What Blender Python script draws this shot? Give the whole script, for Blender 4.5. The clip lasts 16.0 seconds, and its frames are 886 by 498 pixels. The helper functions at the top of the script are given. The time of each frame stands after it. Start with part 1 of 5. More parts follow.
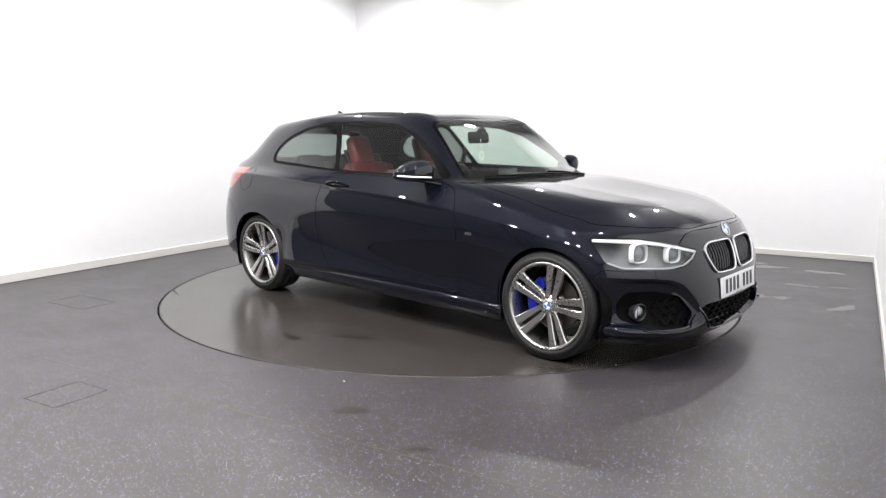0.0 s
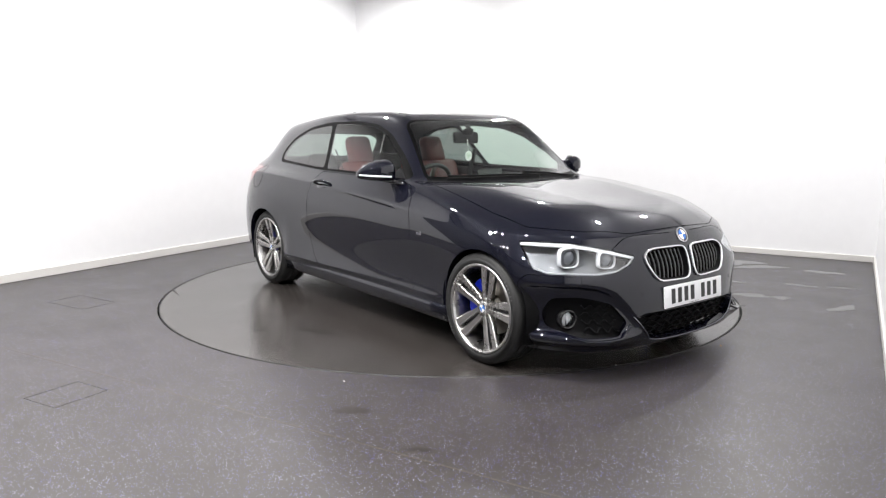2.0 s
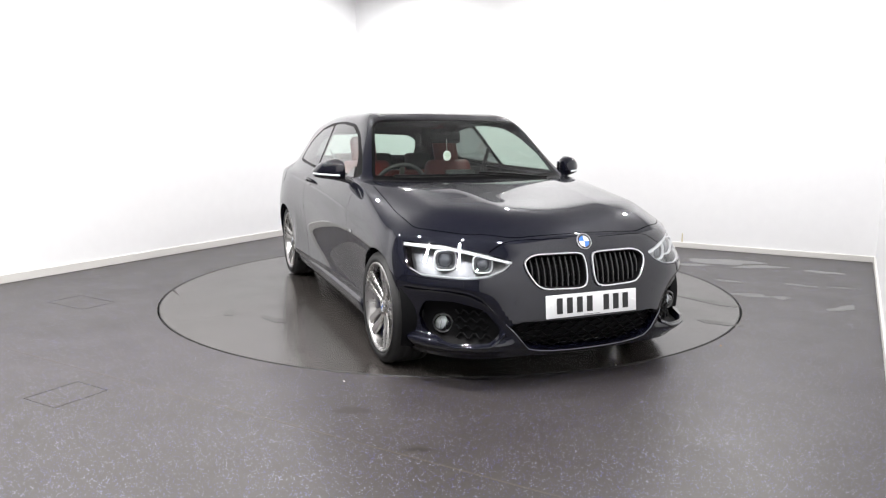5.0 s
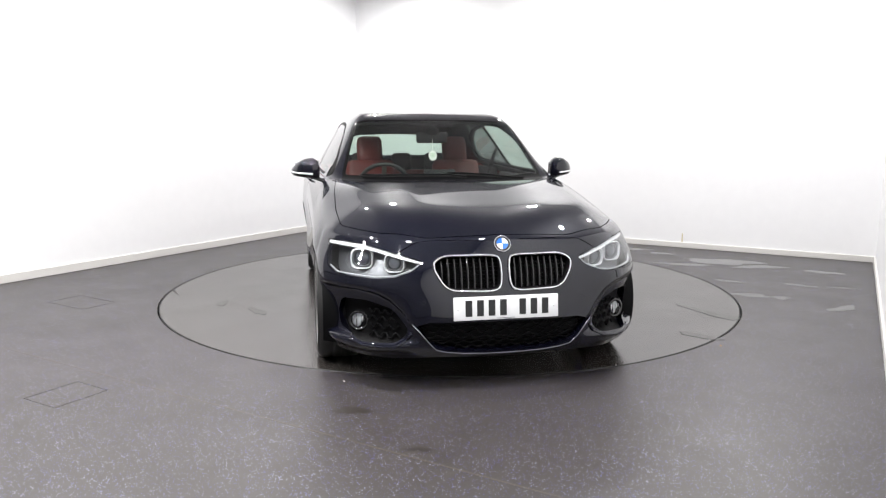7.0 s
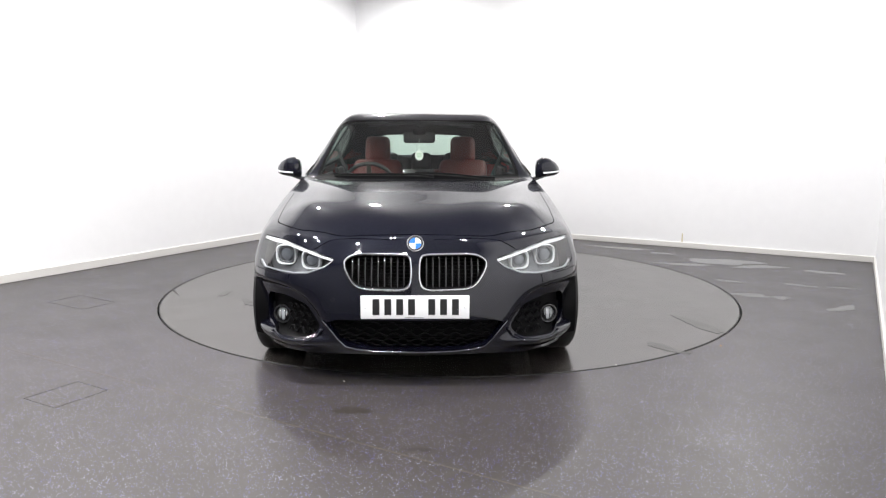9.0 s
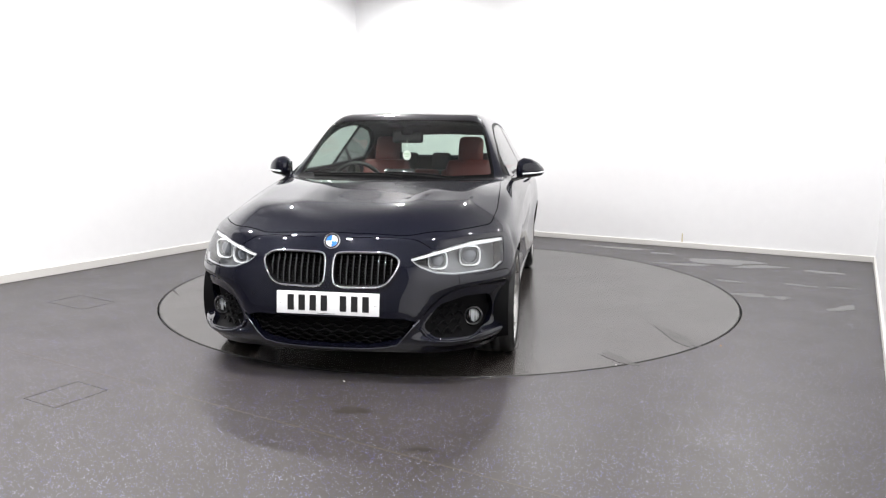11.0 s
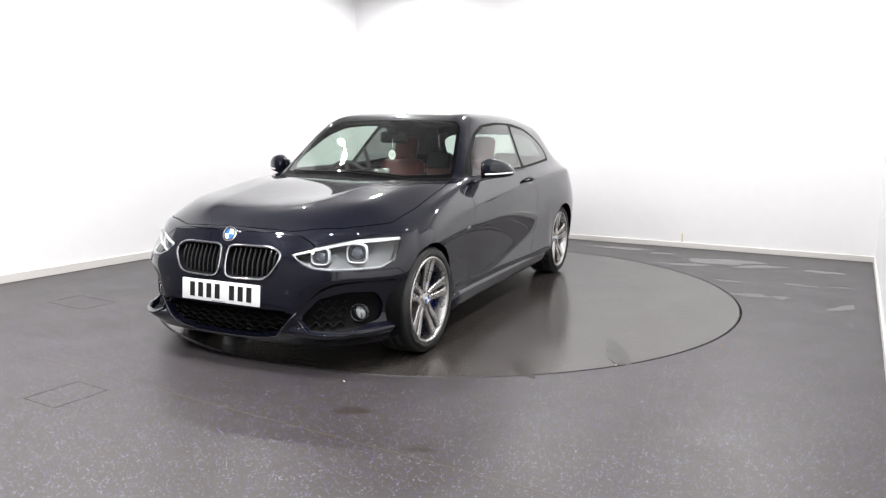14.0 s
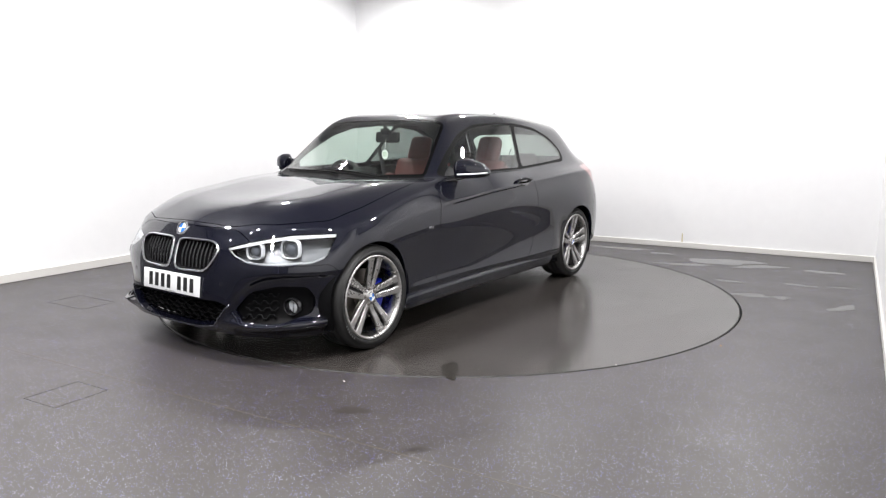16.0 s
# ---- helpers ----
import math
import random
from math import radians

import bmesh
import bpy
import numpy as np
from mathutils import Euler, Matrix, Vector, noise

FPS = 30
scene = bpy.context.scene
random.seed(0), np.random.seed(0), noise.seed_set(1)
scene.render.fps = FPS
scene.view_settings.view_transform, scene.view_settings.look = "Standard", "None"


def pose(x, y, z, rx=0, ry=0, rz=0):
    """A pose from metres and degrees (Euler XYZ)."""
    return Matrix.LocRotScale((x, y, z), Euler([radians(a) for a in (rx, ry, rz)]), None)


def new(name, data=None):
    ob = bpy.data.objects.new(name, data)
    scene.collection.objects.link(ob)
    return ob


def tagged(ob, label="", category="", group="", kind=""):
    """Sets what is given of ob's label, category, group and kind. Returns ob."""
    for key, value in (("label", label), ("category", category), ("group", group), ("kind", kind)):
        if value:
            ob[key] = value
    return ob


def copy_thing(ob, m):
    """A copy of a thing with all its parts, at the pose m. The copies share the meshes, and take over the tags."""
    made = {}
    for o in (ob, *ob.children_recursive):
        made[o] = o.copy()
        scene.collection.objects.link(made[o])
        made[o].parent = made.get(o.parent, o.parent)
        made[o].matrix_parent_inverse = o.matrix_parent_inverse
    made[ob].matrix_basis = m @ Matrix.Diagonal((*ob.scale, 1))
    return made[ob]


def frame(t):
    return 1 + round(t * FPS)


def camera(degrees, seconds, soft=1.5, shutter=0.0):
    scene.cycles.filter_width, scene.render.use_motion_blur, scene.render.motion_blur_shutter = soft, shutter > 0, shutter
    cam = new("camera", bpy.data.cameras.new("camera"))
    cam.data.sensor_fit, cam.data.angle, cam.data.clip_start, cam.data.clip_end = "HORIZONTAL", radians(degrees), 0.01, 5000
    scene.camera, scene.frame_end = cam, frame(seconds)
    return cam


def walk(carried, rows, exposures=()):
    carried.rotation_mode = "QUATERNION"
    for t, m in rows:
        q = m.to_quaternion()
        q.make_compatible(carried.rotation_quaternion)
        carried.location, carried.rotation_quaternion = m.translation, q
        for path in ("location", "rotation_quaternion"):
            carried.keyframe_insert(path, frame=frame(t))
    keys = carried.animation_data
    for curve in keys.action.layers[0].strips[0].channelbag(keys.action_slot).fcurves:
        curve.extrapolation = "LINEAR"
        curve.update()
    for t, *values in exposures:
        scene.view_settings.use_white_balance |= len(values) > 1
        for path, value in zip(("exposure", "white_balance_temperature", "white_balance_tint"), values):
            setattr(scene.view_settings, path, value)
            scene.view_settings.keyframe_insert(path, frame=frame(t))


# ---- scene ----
# Camera: fixed on its mount near the right-hand wall
EYE = (2.82, -4.98, 1.228)
cam = camera(63.8, 16.0, soft=1.25)
mount = pose(*EYE, 90 - 9.09, 0, 30.0) @ pose(0, 0, 0, 0, 0, 0.17)
walk(cam, [(0.0, mount), (16.0, mount)])

# World: a faint neutral surround outside the closed room
world = bpy.data.worlds.new("surround")
world.use_nodes = True
world.node_tree.nodes["Background"].inputs[0].default_value = (0.8, 0.85, 0.9, 1)
world.node_tree.nodes["Background"].inputs[1].default_value = 0.05
scene.world = world
scene.view_settings.exposure = 0.0

TABLE_R = 2.22
ROOM = (-3.24, 3.055, -5.75, 3.13, 3.11)   # x0, x1, y0, y1, height
SIDE_WATTS, MIDDLE_WATTS = 36.5, 66.0


# ------------------------------------------------------------ materials
def node(nt, kind, **values):
    n = nt.nodes.new(kind)
    for key, value in values.items():
        n.inputs[key.replace("_", " ")].default_value = value
    return n


def material(name, colour, rough=0.5, metal=0.0, grain=0.0, scale=30.0, bump=0.0, coat=0.0, rough_var=0.0, spec=0.5):
    """A principled surface, with colour and gloss varied by noise at two scales."""
    m = bpy.data.materials.new(name)
    m.use_nodes = True
    nt = m.node_tree
    b = nt.nodes["Principled BSDF"]
    b.inputs["Base Color"].default_value = (*colour, 1)
    b.inputs["Roughness"].default_value = rough
    b.inputs["Metallic"].default_value = metal
    b.inputs["Coat Weight"].default_value = coat
    b.inputs["Coat Roughness"].default_value = 0.02
    b.inputs["Specular IOR Level"].default_value = spec
    if grain or bump or rough_var:
        tc = nt.nodes.new("ShaderNodeTexCoord")
        fine, big = node(nt, "ShaderNodeTexNoise", Scale=scale, Detail=4.0), node(nt, "ShaderNodeTexNoise", Scale=scale / 14, Detail=3.0)
        nt.links.new(tc.outputs["Object"], fine.inputs["Vector"])
        nt.links.new(tc.outputs["Object"], big.inputs["Vector"])
        add = nt.nodes.new("ShaderNodeMath")
        add.operation = "ADD"
        nt.links.new(fine.outputs[0], add.inputs[0])
        nt.links.new(big.outputs[0], add.inputs[1])
        if grain:
            ramp = nt.nodes.new("ShaderNodeMapRange")
            ramp.inputs["From Min"].default_value, ramp.inputs["From Max"].default_value = 0.6, 1.4
            ramp.inputs["To Min"].default_value, ramp.inputs["To Max"].default_value = 1 - grain, 1 + grain
            mul = nt.nodes.new("ShaderNodeVectorMath")
            mul.operation = "SCALE"
            mul.inputs[0].default_value = colour
            nt.links.new(add.outputs[0], ramp.inputs["Value"])
            nt.links.new(ramp.outputs[0], mul.inputs["Scale"])
            nt.links.new(mul.outputs[0], b.inputs["Base Color"])
        if rough_var:
            rr = nt.nodes.new("ShaderNodeMapRange")
            rr.inputs["From Min"].default_value, rr.inputs["From Max"].default_value = 0.6, 1.4
            rr.inputs["To Min"].default_value, rr.inputs["To Max"].default_value = rough - rough_var, rough + rough_var
            nt.links.new(add.outputs[0], rr.inputs["Value"])
            nt.links.new(rr.outputs[0], b.inputs["Roughness"])
        if bump:
            bp = node(nt, "ShaderNodeBump", Strength=bump, Distance=0.002)
            nt.links.new(fine.outputs[0], bp.inputs["Height"])
            nt.links.new(bp.outputs[0], b.inputs["Normal"])
    return m


def glass(name, tint, gloss=1.0):
    """Thin car glass: clear with a tint, and a mirror gloss by angle."""
    m = bpy.data.materials.new(name)
    m.use_nodes = True
    nt = m.node_tree
    nt.nodes.remove(nt.nodes["Principled BSDF"])
    tr, gl, mix = nt.nodes.new("ShaderNodeBsdfTransparent"), nt.nodes.new("ShaderNodeBsdfGlossy"), nt.nodes.new("ShaderNodeMixShader")
    tr.inputs[0].default_value = (*tint, 1)
    gl.inputs["Roughness"].default_value = 0.0
    gl.inputs[0].default_value = (gloss, gloss, gloss, 1)
    lw, power, scale = nt.nodes.new("ShaderNodeLayerWeight"), nt.nodes.new("ShaderNodeMath"), nt.nodes.new("ShaderNodeMath")
    lw.inputs[0].default_value = 0.5
    power.operation, scale.operation = "POWER", "MULTIPLY_ADD"
    power.inputs[1].default_value, scale.inputs[1].default_value, scale.inputs[2].default_value = 4.5, 0.85, 0.09
    nt.links.new(lw.outputs["Facing"], power.inputs[0])
    nt.links.new(power.outputs[0], scale.inputs[0])
    nt.links.new(scale.outputs[0], mix.inputs[0])
    nt.links.new(tr.outputs[0], mix.inputs[1])
    nt.links.new(gl.outputs[0], mix.inputs[2])
    nt.links.new(mix.outputs[0], nt.nodes["Material Output"].inputs[0])
    return m


def glow(name, colour, strength):
    m = bpy.data.materials.new(name)
    m.use_nodes = True
    b = m.node_tree.nodes["Principled BSDF"]
    b.inputs["Base Color"].default_value = (*colour, 1)
    b.inputs["Emission Color"].default_value = (*colour, 1)
    b.inputs["Emission Strength"].default_value = strength
    return m


def floor_material(name, dust, smooth=0.22, rough=0.30, spec=0.4, flecks=1.0, wear=0.3, relief=0.12):
    """Dark speckled safety vinyl: blue and pale flecks, scuffs, and a sheen that wears unevenly."""
    m = material(name, (0.03, 0.027, 0.026), 0.3, spec=spec)
    nt = m.node_tree
    b = nt.nodes["Principled BSDF"]
    tc = nt.nodes.new("ShaderNodeTexCoord")
    base = nt.nodes.new("ShaderNodeRGB")
    base.outputs[0].default_value = (0.038, 0.033, 0.0305, 1)
    last = base.outputs[0]

    def blend(factor, below, colour):
        mix = nt.nodes.new("ShaderNodeMix")
        mix.data_type = "RGBA"
        mix.inputs[7].default_value = colour
        nt.links.new(factor, mix.inputs[0])
        nt.links.new(below, mix.inputs[6])
        return mix.outputs[2]

    def spread(scale, detail, roughness, lo, hi, to_lo, to_hi):
        n = node(nt, "ShaderNodeTexNoise", Scale=scale, Detail=detail, Roughness=roughness)
        nt.links.new(tc.outputs["Object"], n.inputs["Vector"])
        r = nt.nodes.new("ShaderNodeMapRange")
        for key, value in (("From Min", lo), ("From Max", hi), ("To Min", to_lo), ("To Max", to_hi)):
            r.inputs[key].default_value = value
        nt.links.new(n.outputs[0], r.inputs["Value"])
        return r.outputs[0]

    for scale, lo, size, colour in ((235.0, 0.90, 0.38, (0.11, 0.11, 0.42, 1)), (205.0, 0.94, 0.40, (0.47, 0.47, 0.66, 1)), (240.0, 0.85, 0.42, (0.014, 0.013, 0.012, 1))):
        v = nt.nodes.new("ShaderNodeTexVoronoi")
        v.inputs["Scale"].default_value = scale
        nt.links.new(tc.outputs["Object"], v.inputs["Vector"])
        sep = nt.nodes.new("ShaderNodeSeparateColor")
        nt.links.new(v.outputs["Color"], sep.inputs[0])
        pick, near, both, much = (nt.nodes.new("ShaderNodeMath") for _ in range(4))
        pick.operation, near.operation, both.operation, much.operation = "GREATER_THAN", "LESS_THAN", "MULTIPLY", "MULTIPLY"
        pick.inputs[1].default_value, near.inputs[1].default_value, much.inputs[1].default_value = lo, size, flecks
        nt.links.new(sep.outputs[0], pick.inputs[0])
        nt.links.new(v.outputs["Distance"], near.inputs[0])
        nt.links.new(pick.outputs[0], both.inputs[0])
        nt.links.new(near.outputs[0], both.inputs[1])
        nt.links.new(both.outputs[0], much.inputs[0])
        last = blend(much.outputs[0], last, colour)
    last = blend(spread(1.3, 6.0, 0.62, 0.35, 0.7, 0.0, dust), last, (0.075, 0.07, 0.066, 1))
    last = blend(spread(3.1, 8.0, 0.68, 0.52, 0.68, 0.0, wear), last, (0.016, 0.013, 0.011, 1))
    nt.links.new(last, b.inputs["Base Color"])
    nt.links.new(spread(2.6, 7.0, 0.7, 0.3, 0.7, smooth, rough), b.inputs["Roughness"])
    fine = node(nt, "ShaderNodeTexNoise", Scale=420.0, Detail=2.0)
    nt.links.new(tc.outputs["Object"], fine.inputs["Vector"])
    bp = node(nt, "ShaderNodeBump", Strength=relief, Distance=0.001)
    nt.links.new(fine.outputs[0], bp.inputs["Height"])
    nt.links.new(bp.outputs[0], b.inputs["Normal"])
    return m


def paint_material():
    """Deep blue-black metallic car paint under clear coat, with fine flake."""
    m = material("car_paint", (0.006, 0.007, 0.014), 0.35, metal=0.0, coat=1.0)
    nt = m.node_tree
    b = nt.nodes["Principled BSDF"]
    tc = nt.nodes.new("ShaderNodeTexCoord")
    v = nt.nodes.new("ShaderNodeTexVoronoi")
    v.inputs["Scale"].default_value = 900.0
    nt.links.new(tc.outputs["Object"], v.inputs["Vector"])
    sep = nt.nodes.new("ShaderNodeSeparateColor")
    nt.links.new(v.outputs["Color"], sep.inputs[0])
    rr = nt.nodes.new("ShaderNodeMapRange")
    rr.inputs["To Min"].default_value, rr.inputs["To Max"].default_value = 0.25, 0.5
    nt.links.new(sep.outputs[0], rr.inputs["Value"])
    nt.links.new(rr.outputs[0], b.inputs["Roughness"])
    b.inputs["Metallic"].default_value = 0.0
    b.inputs["Specular IOR Level"].default_value = 0.06
    b.inputs["Specular Tint"].default_value = (0.7, 0.75, 1.0, 1)
    b.inputs["Base Color"].default_value = (0.0026, 0.0029, 0.0074, 1)
    b.inputs["Coat IOR"].default_value = 1.54
    return m


PAINT = paint_material()
WALL = material("white_wall_paint", (0.84, 0.84, 0.85), 0.6, grain=0.02, scale=9, bump=0.06, rough_var=0.08)
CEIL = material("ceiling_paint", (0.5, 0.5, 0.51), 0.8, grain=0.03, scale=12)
SKIRT = material("skirting_gloss_paint", (0.66, 0.645, 0.62), 0.4, grain=0.03, scale=20)
FLOOR = floor_material("speckled_vinyl", 0.16, 0.37, 0.47, 0.58, 0.85, 0.25)
DISC = floor_material("speckled_vinyl_turntable", 0.35, 0.19, 0.255, 0.78, 0.02, 0.4, 0.03)
DARK = material("dark_gap", (0.01, 0.01, 0.01), 0.8)
# Dark tone for unseen surfaces, added so the bodywork reflects dark there.
UNSEEN_DARK = material("unseen_dark_paint", (0.12, 0.12, 0.125), 0.6, grain=0.05)
GLASS = glass("windscreen_glass", (0.74, 0.84, 0.78))
TINT = glass("tinted_glass", (0.27, 0.3, 0.29))
LENS = glass("clear_lamp_lens", (0.93, 0.95, 0.96))
TRIM = material("gloss_black_trim", (0.008, 0.008, 0.009), 0.12, coat=0.5)
PLASTIC = material("matt_black_plastic", (0.004, 0.004, 0.0045), 0.5, spec=0.08, grain=0.15, scale=200, bump=0.2)
WINDOW_TRIM = material("satin_black_trim", (0.002, 0.002, 0.0022), 0.45, spec=0.06)
HEADLINER = material("roof_lining_fabric", (0.05, 0.05, 0.052), 0.9, grain=0.15, scale=90, spec=0.1)
RUBBER = material("tyre_rubber", (0.012, 0.012, 0.012), 0.62, grain=0.2, scale=60, bump=0.15)
CHROME = material("chrome", (0.82, 0.83, 0.85), 0.08, metal=1.0, rough_var=0.03, scale=40)
ALLOY = material("machined_alloy", (0.52, 0.51, 0.50), 0.29, metal=1.0, rough_var=0.06, scale=60)
GREY_ALLOY = material("grey_alloy_paint", (0.035, 0.035, 0.037), 0.4, metal=0.6, rough_var=0.06, scale=60)
STEEL = material("brake_steel", (0.24, 0.22, 0.2), 0.4, metal=1.0, rough_var=0.1, scale=80)
BLUE = material("blue_caliper_paint", (0.006, 0.02, 0.42), 0.35, coat=0.4)
LAMP_SHELL = material("lamp_reflector", (0.16, 0.165, 0.175), 0.35, metal=0.8, rough_var=0.08, scale=50)
LAMP_RIM = material("lamp_silver_rim", (0.42, 0.43, 0.45), 0.35, metal=0.3)
LAMP_WHITE = material("lamp_light_guide", (0.85, 0.86, 0.88), 0.25)
LEATHER = material("red_leather", (0.13, 0.012, 0.009), 0.5, grain=0.18, scale=160, bump=0.25)
BLACK_FABRIC = material("black_cabin_trim", (0.013, 0.013, 0.014), 0.7, grain=0.2, scale=140, bump=0.2)
PLATE_WHITE = material("plate_white", (0.82, 0.83, 0.84), 0.35)
INK = material("plate_black", (0.012, 0.012, 0.013), 0.4)
RED_LENS = material("red_tail_lens", (0.36, 0.01, 0.009), 0.1, coat=1.0)
BADGE_BLUE = material("badge_blue", (0.03, 0.16, 0.55), 0.15, coat=1.0)
BADGE_WHITE = material("badge_white", (0.82, 0.83, 0.85), 0.2, coat=1.0)
PAPER = material("card_white", (0.85, 0.86, 0.82), 0.7)
PALE_GREEN = material("card_green_print", (0.45, 0.6, 0.42), 0.7)
LED = glow("downlight_led", (1.0, 0.97, 0.93), 12.0)


# ------------------------------------------------------------ mesh helpers
def mesh_of(bm, name, smooth=True):
    me = bpy.data.meshes.new(name)
    bm.to_mesh(me)
    bm.free()
    for p in me.polygons:
        p.use_smooth = smooth
    return me


def part(name, bm, mat, parent=None, label="", at=None, smooth=True):
    """Links a bmesh as one mesh object, under a thing or a part."""
    ob = new(name, mesh_of(bm, name, smooth))
    ob.data.materials.append(mat)
    ob.parent = parent
    if at is not None:
        ob.matrix_basis = at
    if label:
        ob["label"] = label
    return ob


def box(bm, x0, x1, y0, y1, z0, z1, bevel=0.0, m=None):
    made = bmesh.ops.create_cube(bm, size=1.0)["verts"]
    for v in made:
        v.co = Vector(((x0 + x1) / 2 + v.co.x * (x1 - x0), (y0 + y1) / 2 + v.co.y * (y1 - y0), (z0 + z1) / 2 + v.co.z * (z1 - z0)))
    if bevel:
        edges = list({e for v in made for e in v.link_edges})
        made = [v for v in bmesh.ops.bevel(bm, geom=edges, offset=bevel, segments=3, affect="EDGES", profile=0.5)["verts"]]
    if m is not None:
        for v in made:
            v.co = m @ v.co
    return made


def lathe(bm, profile, n=64, closed=False, m=None):
    """Turns a profile of (radius, height) about the local y axis."""
    rings = []
    for i in range(n):
        a = 2 * math.pi * i / n
        ring = [bm.verts.new((r * math.cos(a), h, r * math.sin(a))) for r, h in profile]
        rings.append(ring)
    k = len(profile)
    for i in range(n):
        a, b = rings[i], rings[(i + 1) % n]
        for j in range(k if closed else k - 1):
            bm.faces.new((a[j], a[(j + 1) % k], b[(j + 1) % k], b[j]))
    if m is not None:
        for ring in rings:
            for v in ring:
                v.co = m @ v.co
    return [v for ring in rings for v in ring]


def tube(bm, path, radius, sides=8, closed=False, up=Vector((0, 0, 1))):
    """Sweeps a round bar along a path; radius may be a number or a pair (wide, high)."""
    wide, high = radius if isinstance(radius, tuple) else (radius, radius)
    path = [Vector(p) for p in path]
    n, rings = len(path), []
    for i, p in enumerate(path):
        q0 = path[(i - 1) % n] if closed or i else p
        q1 = path[(i + 1) % n] if closed or i < n - 1 else p
        t = (q1 - q0).normalized()
        side = t.cross(up)
        side = side.normalized() if side.length > 1e-6 else Vector((0, 1, 0))
        top = side.cross(t).normalized()
        rings.append([bm.verts.new(p + side * wide * math.cos(2 * math.pi * k / sides) + top * high * math.sin(2 * math.pi * k / sides)) for k in range(sides)])
    for i in range(n if closed else n - 1):
        a, b = rings[i], rings[(i + 1) % n]
        for k in range(sides):
            bm.faces.new((a[k], a[(k + 1) % sides], b[(k + 1) % sides], b[k]))
    if not closed:
        bm.faces.new(rings[0][::-1])
        bm.faces.new(rings[-1])
    bmesh.ops.recalc_face_normals(bm, faces=bm.faces)


def smooth_loop(points, n=6):
    """A closed Catmull-Rom curve through 2D or 3D points."""
    p = [Vector(q) for q in points]
    out = []
    for i in range(len(p)):
        a, b, c, d = p[i - 1], p[i], p[(i + 1) % len(p)], p[(i + 2) % len(p)]
        for k in range(n):
            t = k / n
            out.append(0.5 * (2 * b + (c - a) * t + (2 * a - 5 * b + 4 * c - d) * t * t + (3 * b - a - 3 * c + d) * t ** 3))
    return out


def rounded(points, r, n=5):
    """A closed polygon with its corners rounded by about r."""
    p = [Vector(q) for q in points]
    out = []
    for i, b in enumerate(p):
        a, c = p[i - 1], p[(i + 1) % len(p)]
        s = b + (a - b).normalized() * min(r, (a - b).length * 0.45)
        e = b + (c - b).normalized() * min(r, (c - b).length * 0.45)
        for k in range(n + 1):
            t = k / n
            out.append((1 - t) ** 2 * s + 2 * t * (1 - t) * b + t * t * e)
    return out


def offset_loop(points, g):
    """The closed 2D loop moved inwards by g (outwards if negative)."""
    p = [Vector(q) for q in points]
    area = sum(a.x * b.y - b.x * a.y for a, b in zip(p, p[1:] + p[:1]))
    s = 1 if area > 0 else -1
    out = []
    for i, b in enumerate(p):
        a, c = p[i - 1], p[(i + 1) % len(p)]
        t = (c - a)
        t = t.normalized() if t.length > 1e-9 else Vector((1, 0))
        out.append(b + Vector((-t.y, t.x)) * g * s)
    return out


def dome(bm, m, r, bulge, n=28):
    rings = 6
    prof = [(r * math.sin(math.pi / 2 * k / rings), bulge * math.cos(math.pi / 2 * k / rings)) for k in range(1, rings + 1)]
    tip = bm.verts.new(m @ Vector((bulge, 0, 0)))
    prev = None
    for rad, h in prof:
        cur = [bm.verts.new(m @ Vector((h, rad * math.cos(2 * math.pi * i / n), rad * math.sin(2 * math.pi * i / n)))) for i in range(n)]
        for i in range(n):
            j = (i + 1) % n
            if prev:
                bm.faces.new((prev[i], cur[i], cur[j], prev[j]))
            else:
                bm.faces.new((tip, cur[i], cur[j]))
        prev = cur
    bmesh.ops.recalc_face_normals(bm, faces=bm.faces)


# ------------------------------------------------------------ the room
def structure(name, bm, mat, label, category):
    return tagged(part(name, bm, mat, smooth=False), label, category, kind="structure")


